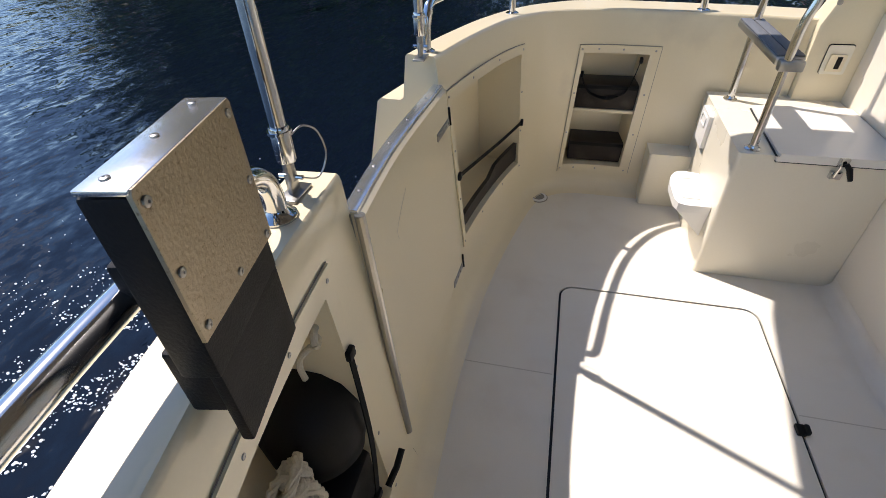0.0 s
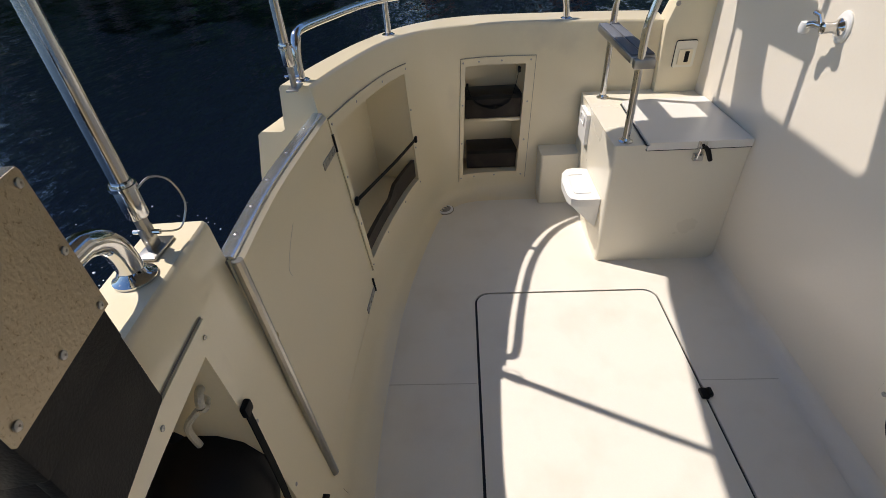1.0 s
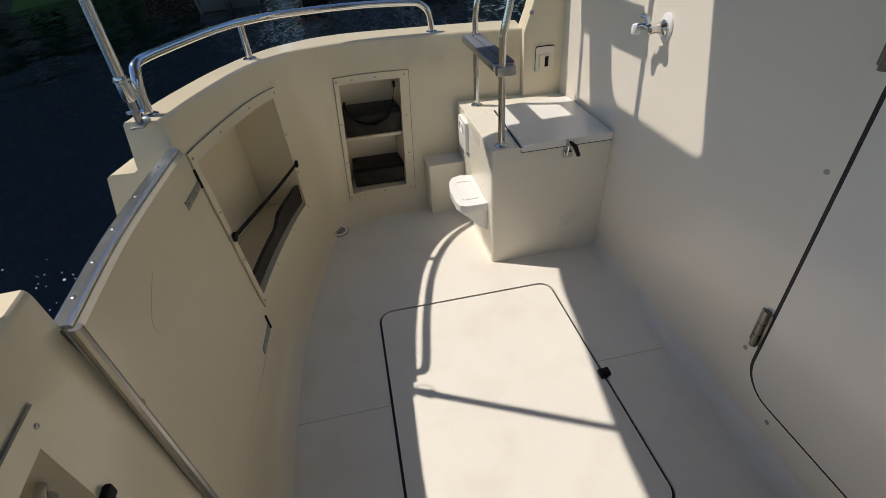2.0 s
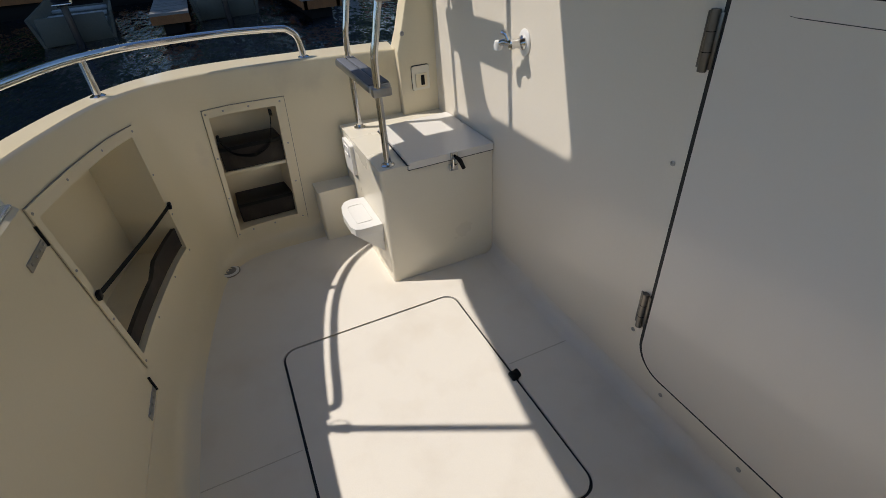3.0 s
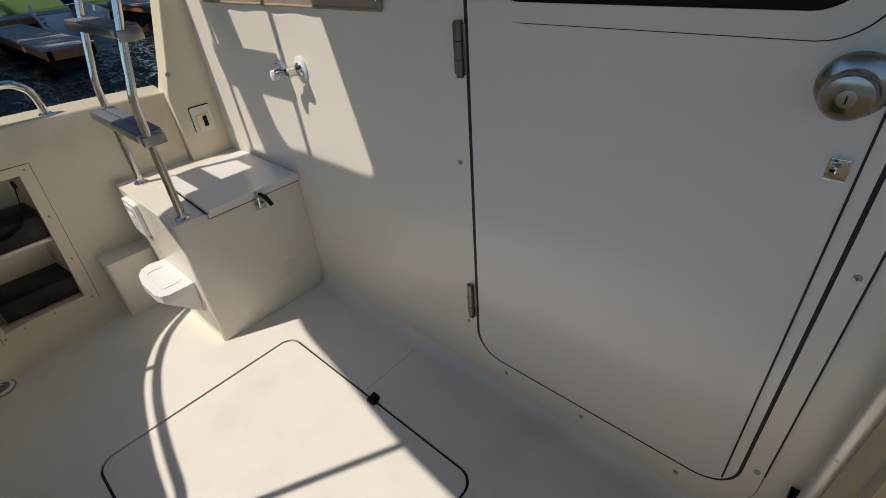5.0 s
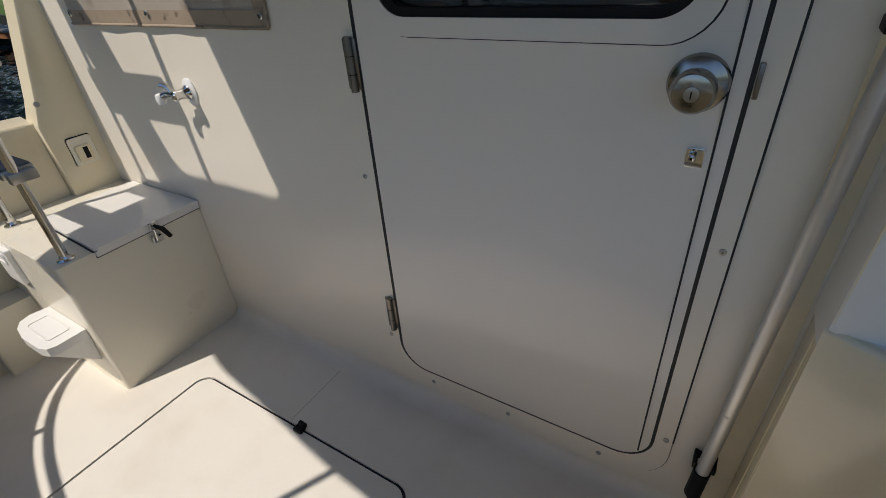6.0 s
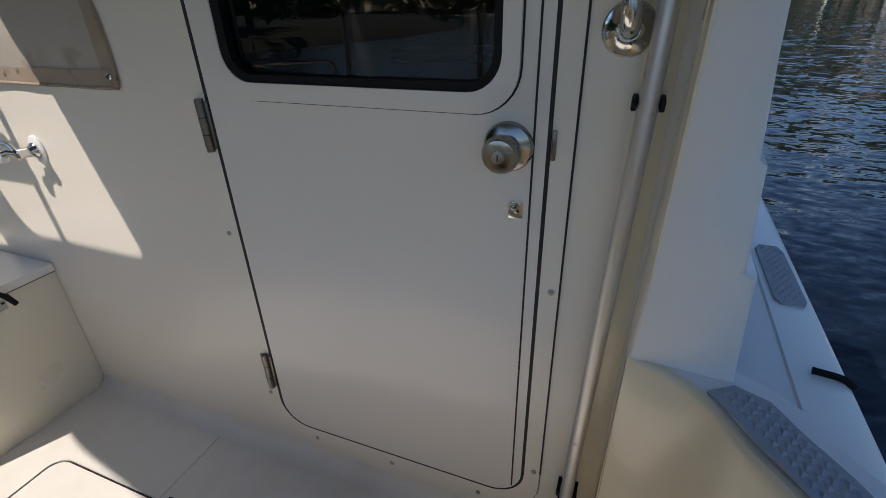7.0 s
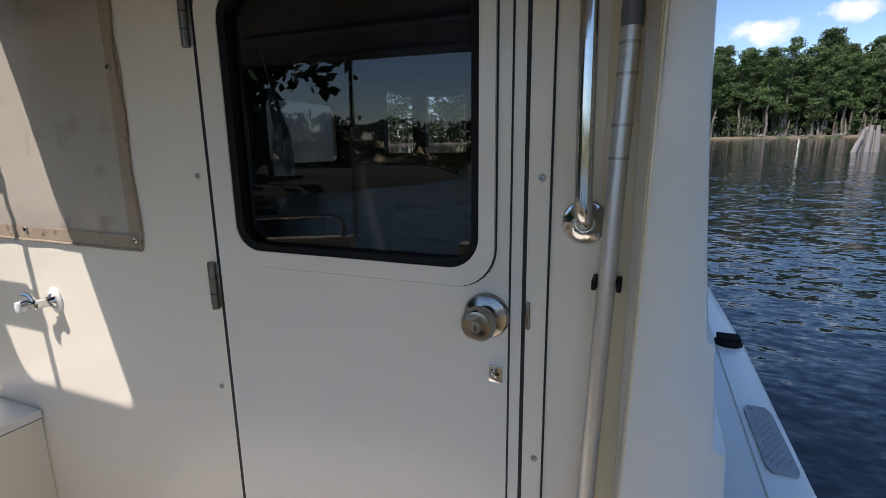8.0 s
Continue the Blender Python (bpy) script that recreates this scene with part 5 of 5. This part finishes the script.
box(bm, (-0.35, 1.42, 0.80), (0.6, 1.76, 0.84), 0.01)
part("top", bm, SHELF, t)
tw = thing("towel", (0.156, 0.05, 1.07), "white towel hanging inside the cabin door", "towel")
bm = bmesh.new()
rows = []
for k in range(12):
    z = 1.225 - 0.155 * k / 11
    w = 0.006 + 0.014 * min(1, k / 6)
    rows.append([bm.verts.new((0.156 + (-.012 if k < 5 else 0) * (1 - k / 5) + w * (a / 3 - 1), 0.050 + 0.008 * math.sin(a * 1.9 + k * .3), z)) for a in range(7)])
for P, Q in zip(rows, rows[1:]):
    for a in range(6):
        bm.faces.new((P[a], P[a + 1], Q[a + 1], Q[a]))
r = bmesh.ops.extrude_face_region(bm, geom=bm.faces[:])
bmesh.ops.translate(bm, vec=(0, 0.004, 0), verts=[v for v in r["geom"] if isinstance(v, bmesh.types.BMVert)])
part("cloth", bm, CLOTH, tw)
bm = bmesh.new()
tube(bm, [(0.144, 0.052, 1.222), (0.136, 0.048, 1.27), (0.128, 0.045, 1.31)], 0.002, 6)
part("loop", bm, ROPE, tw)

# ---- water ----
TRIM = math.tan(radians(1.60))
SEA = -0.32


def sea(y):
    return SEA + y * TRIM


bm = bmesh.new()
edges = [-2400, -600, -150, -40, -12, -3, 3, 12, 40, 150, 600, 2400]
vs = [[bm.verts.new((x, y, sea(y))) for x in edges] for y in edges]
for a in range(len(edges) - 1):
    for b in range(len(edges) - 1):
        bm.faces.new((vs[a][b], vs[a][b + 1], vs[a + 1][b + 1], vs[a + 1][b]))
part("water", bm, WATER, None, "dark rippled river water", smooth=False, kind="structure", category="water")
# white flecks: foam bubbles, and sun glitter on the water put in as shape
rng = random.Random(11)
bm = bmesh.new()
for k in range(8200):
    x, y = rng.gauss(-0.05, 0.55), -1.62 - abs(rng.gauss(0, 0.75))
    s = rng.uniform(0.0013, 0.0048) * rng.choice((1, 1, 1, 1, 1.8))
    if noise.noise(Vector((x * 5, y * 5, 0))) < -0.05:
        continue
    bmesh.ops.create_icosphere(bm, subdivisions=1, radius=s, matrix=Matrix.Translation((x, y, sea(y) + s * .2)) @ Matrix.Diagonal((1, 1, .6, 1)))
FOAM_GLITTER = material("bubbles_and_glitter", (0.75, 0.78, 0.80), 0.2, vary=0.05)
part("foam", bm, FOAM_GLITTER, None, "white bubble flecks, also standing in for sun glitter, floating behind the stern", kind="stuff", category="foam")

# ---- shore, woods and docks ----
# ground under the woods; the trees' shade is put into this dark colour
LAND = material("shade_toned_wood_floor", (0.05, 0.05, 0.025), 0.9, vary=0.3, scale=0.6, grain=6, bump=0.4)
SAND = material("sandy_bank", (0.17, 0.135, 0.09), 0.9, vary=0.3, scale=0.6, grain=6, bump=0.4, spots=((0.06, 0.08, 0.03), 0.5, 0.6, 0.5))
GRASS = material("mown_grass", (0.07, 0.13, 0.025), 0.9, vary=0.3, scale=0.5, grain=8, bump=0.4)
BARK = material("grey_pine_bark", (0.20, 0.165, 0.135), 0.9, vary=0.3, scale=2, grain=12, bump=0.4, stretch=(3, 3, .5))
NEEDLE = material("pine_needles", (0.065, 0.112, 0.030), 0.7, vary=0.45, scale=0.35, grain=1.6, bump=0.1, per_object=0.3)
LEAF = material("broad_leaves", (0.05, 0.11, 0.022), 0.7, vary=0.5, scale=0.4, grain=2.0, bump=0.1)
DEADWOOD = material("bleached_dead_wood", (0.30, 0.275, 0.25), 0.9, vary=0.25, scale=2, grain=14, bump=0.4, stretch=(3, 3, .6))


def tuft(bm, c, r, n, size, rng):
    for _ in range(n):
        d = Vector((rng.gauss(0, 1), rng.gauss(0, 1), rng.gauss(0, 1))).normalized() * r * rng.random() ** .4
        p = Vector(c) + Vector((d.x, d.y, d.z * .55))
        a = Vector((rng.gauss(0, 1), rng.gauss(0, 1), rng.gauss(0, .7))).normalized()
        b = a.cross(Vector((rng.gauss(0, 1), rng.gauss(0, 1), rng.gauss(0, 1)))).normalized()
        s = size * rng.uniform(.5, 1.2)
        bm.faces.new([bm.verts.new(p + a * s), bm.verts.new(p + b * s * .55), bm.verts.new(p - a * s), bm.verts.new(p - b * s * .55)])


def pine(rng, height, crown_from, spread):
    t = thing("pine_tree", (0, 0, 0), "tall pine with bare grey trunk and dark green crown", "tree", "pines on the far shore")
    bm = bmesh.new()
    bend = [Vector((rng.gauss(0, .12) * k, rng.gauss(0, .12) * k, height * k / 6)) for k in range(7)]
    tube(bm, bend, 0.2, 7, radii=[.26, .23, .20, .17, .13, .09, .04])
    crown = bmesh.new()
    n = rng.randint(38, 48)
    for k in range(n):
        f = crown_from + (1 - crown_from) * k / n
        z = height * f
        base = bend[min(5, int(f * 6))].lerp(bend[min(6, int(f * 6) + 1)], f * 6 % 1)
        a = rng.uniform(0, 6.28)
        L = spread * (1.15 - .75 * (f - crown_from) / (1 - crown_from)) * rng.uniform(.45, 1.1)
        tip = Vector((base.x + L * math.cos(a), base.y + L * math.sin(a), z + rng.uniform(-.2, .5)))
        tube(bm, [Vector((base.x, base.y, z - .3)), tip], 0.04, 4, radii=[.06, .015])
        tuft(crown, tip, spread * .52, 105, 0.17, rng)
        tuft(crown, base.lerp(tip, .55), spread * .46, 60, 0.17, rng)
    tuft(crown, bend[6], spread * .35, 80, 0.16, rng)
    part("trunk", bm, BARK, t)
    part("crown", crown, NEEDLE, t, smooth=False)
    return t


rng = random.Random(7)
kinds = [pine(rng, rng.uniform(14, 19), rng.uniform(.20, .42), rng.uniform(1.6, 2.3)) for _ in range(6)]
placed = 0
for row in range(3):
    az = 4.0
    while az < 29:
        a = radians(az)
        d = 104 + row * 5 + rng.uniform(-2, 2)
        x, y = 0.77 + d * math.sin(a), -0.68 + d * math.cos(a)
        m = Matrix.Translation(Vector((x, y, sea(y) + 0.25)) * U) @ Matrix.Rotation(rng.uniform(0, 6.28), 4, "Z") @ Matrix.Scale(rng.uniform(.72, 1.12), 4)
        if placed < 6:
            kinds[placed].matrix_basis = m
        else:
            o = copy_thing(rng.choice(kinds), m)
            o.matrix_basis = m
        placed += 1
        az += rng.uniform(.6, 1.3)

# banks
bm = bmesh.new()
ring0, ring1, ring2 = [], [], []
for k in range(97):
    a = radians(-60 + 150 * k / 96)
    d = 101 + 2.0 * noise.noise(Vector((k * .3, 0, 0)))
    for ring, dd, h in ((ring0, d, -.1), (ring1, d + 1.2, .3), (ring2, d + 900, 1.0)):
        y = dd * math.cos(a)
        ring.append(bm.verts.new((dd * math.sin(a), y, sea(y) + h)))
for k in range(96):
    bm.faces.new((ring1[k], ring1[k + 1], ring2[k + 1], ring2[k]))
beach = bmesh.new()
A, B = [beach.verts.new(v.co) for v in ring0], [beach.verts.new(v.co) for v in ring1]
for k in range(96):
    beach.faces.new((A[k], A[k + 1], B[k + 1], B[k]))
for v in ring0:
    bm.verts.remove(v)
part("ground_beach", beach, SAND, None, "narrow sandy beach of the far shore", kind="structure", category="ground")
part("ground_far_shore", bm, LAND, None, "far shore below the pines, darkened as for tree shade", kind="structure", category="ground")
bm = bmesh.new()
rows = []
for k in range(40):
    y = -120 + 150 * k / 39
    e = (-21 if y > -6 else -13.5) + 1.5 * noise.noise(Vector((k * .4, 5, 0))) - (max(0, -40 - y) * .5) - max(0, y - 8) * .4
    rows.append([bm.verts.new((x, y, sea(y) + h)) for x, h in ((e, -.15), (e - .8, .35), (e - 9, .7), (e - 1200, 4))])
lawn = bmesh.new()
for n, (P, Q) in enumerate(zip(rows, rows[1:])):
    for k in range(3):
        if n >= 29:
            lawn.faces.new([lawn.verts.new(v.co) for v in (P[k], P[k + 1], Q[k + 1], Q[k])])
        else:
            bm.faces.new((P[k], P[k + 1], Q[k + 1], Q[k]))
part("ground_lawn", lawn, GRASS, None, "grassy bank behind the docks", smooth=False, kind="structure", category="ground")
part("ground_near_shore", bm, LAND, None, "wooded bank with shade put into its colour", kind="structure", category="ground")
bm = bmesh.new()
ring0, ring1 = [], []
for k in range(60):
    a = radians(95 + 150 * k / 59)
    y = 150 * math.cos(a)
    ring0.append(bm.verts.new((150 * math.sin(a), y, sea(y) - .1)))
    y = 900 * math.cos(a)
    ring1.append(bm.verts.new((900 * math.sin(a), y, sea(y) + 2)))
for k in range(59):
    bm.faces.new((ring0[k], ring0[k + 1], ring1[k + 1], ring1[k]))
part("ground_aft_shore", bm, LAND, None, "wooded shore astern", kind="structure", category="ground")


def woods(name, label, spots, mat):
    """Trees too many and too far to count, as one object of trunks and leaf clumps."""
    bm, tr = bmesh.new(), bmesh.new()
    rng = random.Random(len(spots))
    for x, y, z, h, s in spots:
        tube(tr, [(x, y, z - .3), (x + rng.gauss(0, .3), y + rng.gauss(0, .3), z + h * .8)], .2, 5, radii=[.25, .07])
        for k in range(int(h * 1.1)):
            f = .04 + .96 * rng.random() ** .85
            rr = s * (1.15 - .7 * abs(f - .5))
            tuft(bm, (x + rng.gauss(0, rr * .5), y + rng.gauss(0, rr * .5), z + h * f), s * .6, 26, s * .17, rng)
    t = thing(name, spots[0][:3], label, "woods", kind="stuff")
    part("leaf_clumps", bm, mat, t, smooth=False, kind="stuff")
    part("trunks", tr, BARK, t, kind="stuff")


rng = random.Random(21)
near, far, under = [], [], []
for k in range(70):
    y = -85 + 105 * k / 69
    x = -29 - rng.uniform(0, 14) - max(0, -40 - y) * .5 - max(0, y - 8) * .4
    if -6 < y < 9:
        x -= 12
    low = 0.34 if y < -24 else 1.0
    near.append((x, y, sea(y) + .4, (rng.uniform(13, 21) + (7 if -6 < y < 9 else 0)) * low, rng.uniform(3.2, 4.6) * (0.6 if low < 1 else 1.0)))
for k in range(150):
    a = radians(100 + 140 * k / 149)
    d = 152 + rng.uniform(0, 18)
    y = d * math.cos(a)
    far.append((d * math.sin(a), y, sea(y), rng.uniform(12, 17), rng.uniform(3.5, 5)))
for k in range(230):
    a = radians(rng.uniform(-58, 88) if k < 130 else rng.uniform(2, 31))
    d = 106 + rng.uniform(4, 16)
    y = d * math.cos(a)
    under.append((d * math.sin(a), y, sea(y) + .3, rng.uniform(10, 14), rng.uniform(2.6, 3.8)))
for k in range(230):
    a = radians(rng.uniform(3, 30) if k < 80 else rng.uniform(-45, 60))
    d = 102.5 + rng.uniform(0, 4)
    y = d * math.cos(a)
    under.append((d * math.sin(a), y, sea(y) + .2, rng.uniform(1.5, 5.0), rng.uniform(1.0, 1.7)))
for k in range(150):
    a = radians(rng.uniform(-50, 5))
    d = 104 + rng.uniform(0, 18)
    y = d * math.cos(a)
    under.append((d * math.sin(a), y, sea(y) + .2, rng.uniform(6, 13), rng.uniform(2.4, 3.6)))
for k in range(16):
    x, y = rng.uniform(-22, -15), rng.uniform(-17, -7.5)
    near.append((x, y, sea(y) + .2, rng.uniform(13, 19), rng.uniform(3.2, 4.2)))
for k in range(16):
    y = -9 - 14 * k / 15 + rng.uniform(-1, 1)
    near.append((-19 - rng.uniform(0, 9) - max(0, -40 - y) * .5, y, sea(y) + .3, rng.uniform(17, 25), rng.uniform(3.4, 4.6)))
woods("near_woods", "dark green trees along the near bank", near, LEAF)
woods("aft_woods", "distant wooded shore astern", far, LEAF)
woods("far_woods", "green undergrowth and woods behind the pines", under, NEEDLE)
drift = thing("driftwood", (25, 98, sea(98)), "bleached driftwood lying along the far shore", "driftwood", kind="stuff")
bm = bmesh.new()
for k in range(34):
    a = radians(rng.uniform(6, 27))
    d = 101.2 + rng.uniform(-.5, .8)
    p = Vector((d * math.sin(a), d * math.cos(a), 0))
    p.z = sea(p.y) + .25
    q = p + Vector((rng.gauss(0, 1.2), rng.gauss(0, .5), rng.uniform(0, .5)))
    tube(bm, [p, q], .1, 5, radii=[.10, .04])
part("logs", bm, DEADWOOD, drift, kind="stuff")
stump = thing("old_piling", (13.05, 36.0, sea(36)), "bleached dead piling cluster standing in the water", "piling")
c = Vector((13.05, 36.0, sea(36)))
for k, (dx, dy, h, lx) in enumerate(((-.5, 0, 1.3, .4), (-.15, .3, 2.2, .22), (.3, -.2, 2.5, .1), (.65, .25, 2.1, .0), (.1, .5, 2.4, .25), (1.0, .1, 2.5, -.1))):
    bm = bmesh.new()
    tube(bm, [c + Vector((dx - lx, dy, -.8)) * .62, c + Vector((dx, dy, h * .6)) * .62, c + Vector((dx + lx * .6, dy, h)) * .62], .3, 9, radii=[.16, .14, .09])
    part("post", bm, DEADWOOD, stump)

# docks and moored jon boats to port
DOCK = material("grey_dock_boards", (0.24, 0.225, 0.20), 0.85, vary=0.2, scale=2, grain=20, bump=0.3)
RUST = material("rusty_edge", (0.30, 0.12, 0.04), 0.85, vary=0.4, scale=6, grain=40, bump=0.3)
HULLS = [material("olive_hull_paint", (0.10, 0.10, 0.075), 0.5, vary=0.2, scale=3, grain=30), material("brown_hull_paint", (0.16, 0.09, 0.06), 0.5, vary=0.2, scale=3, grain=30),
         material("pale_hull_paint", (0.45, 0.47, 0.46), 0.45, vary=0.15, scale=3, grain=30)]
COWL = material("black_motor_cowl", (0.02, 0.02, 0.023), 0.25, vary=0.1, grain=40)


def dock(x0, x1, y0, y1, label):
    t = thing("dock", ((x0 + x1) / 2, (y0 + y1) / 2, sea(0)), label, "dock", "docks")
    z = sea((y0 + y1) / 2) + .32
    n = max(6, int((x1 - x0) / .16))
    for k in range(n):
        a = x0 + (x1 - x0) * k / n
        bm = bmesh.new()
        box(bm, (a + .008, y0, z - .03), (a + (x1 - x0) / n - .008, y1, z + rng.uniform(0, .008)))
        part("plank", bm, DOCK, t, smooth=False)
    bm = bmesh.new()
    for y in (y0 + .03, y1 - .09):
        box(bm, (x0, y, z - .16), (x1, y + .06, z - .03))
    box(bm, (x1 - .08, y0, z - .16), (x1, y1, z - .03))
    part("frame", bm, RUST, t, "rust-brown frame", smooth=False)
    bm = bmesh.new()
    box(bm, (x0, y0 + .15, z - .5), (x1 - .15, y1 - .15, z - .16), .02)
    part("float", bm, BLACK, t)
    return t


dock(-14.5, -9.2, -1.55, -0.95, "weathered grey boarded dock finger")
dock(-13.2, -8.35, 0.78, 1.45, "weathered grey boarded dock finger with rust-brown edge")
dock(-14.8, -11.0, 3.6, 4.2, "weathered grey boarded dock finger")
bm_t = dock(-16.0, -14.9, -6.0, 8.0, "weathered grey boarded main dock")


def jon_boat(x, y, turn, hull, label):
    z = sea(y)
    t = thing("jon_boat", (x, y, z), label, "boat", "moored boats")
    M = Matrix.Translation((x, y, z)) @ Matrix.Rotation(radians(turn), 4, "Z")
    L, Wd = 3.4, 0.62
    bm = bmesh.new()
    secs = []
    for k in range(9):
        s = k / 8
        w = Wd * (1 - .35 * max(0, s - .55) ** 1.3)
        rise = .32 * max(0, s - .6) ** 1.5 * 3
        secs.append([bm.verts.new(M @ Vector((-s * L, v, zz))) for v, zz in ((-w, .42 + rise * .3), (-w * .86, -.05 + rise), (w * .86, -.05 + rise), (w, .42 + rise * .3), (w * .93, .42 + rise * .3), (w * .80, .02 + rise), (-w * .80, .02 + rise), (-w * .93, .42 + rise * .3))])
    for P, Q in zip(secs, secs[1:]):
        for k in range(8):
            bm.faces.new((P[k], P[(k + 1) % 8], Q[(k + 1) % 8], Q[k]))
    bm.faces.new(secs[0])
    bm.faces.new(secs[-1][::-1])
    part("hull", bm, hull, t)
    for s in (.18, .5, .82):
        bm = bmesh.new()
        box(bm, (-s * L - .13, -Wd * .8, .22), (-s * L + .13, Wd * .8, .27), .01, M)
        part("bench", bm, HULLS[2], t)
    bm = bmesh.new()
    box(bm, (-.02, -Wd * .8, .0), (.03, Wd * .8, .42), .01, M)
    part("transom", bm, hull, t)
    ob = bmesh.new()
    box(ob, (.02, -.13, .62), (.42, .13, .95), .07, M, 4)
    mo = part("outboard_motor", ob, COWL, t, "black outboard motor")
    bm = bmesh.new()
    box(bm, (.12, -.05, -.25), (.26, .05, .62), .02, M)
    box(bm, (.05, -.06, -.30), (.40, .06, -.18), .03, M)
    part("motor_leg", bm, COWL, mo)
    bm = bmesh.new()
    box(bm, (.021, -.132, .60), (.421, .132, .63), .01, M)
    part("motor_band", bm, STEEL, mo, "bright band")
    return t


jon_boat(-9.9, -2.75, 6, HULLS[0], "olive aluminium jon boat with black outboard motor")
jon_boat(-10.2, -0.30, -4, HULLS[0], "olive aluminium jon boat moored beside the dock")
jon_boat(-12.9, 0.25, 2, HULLS[1], "brown aluminium jon boat with black outboard motor")
jon_boat(-11.9, 2.15, -8, HULLS[2], "pale aluminium jon boat with black outboard motor")
jon_boat(-12.4, 4.9, -5, HULLS[0], "olive aluminium jon boat near the reeds")
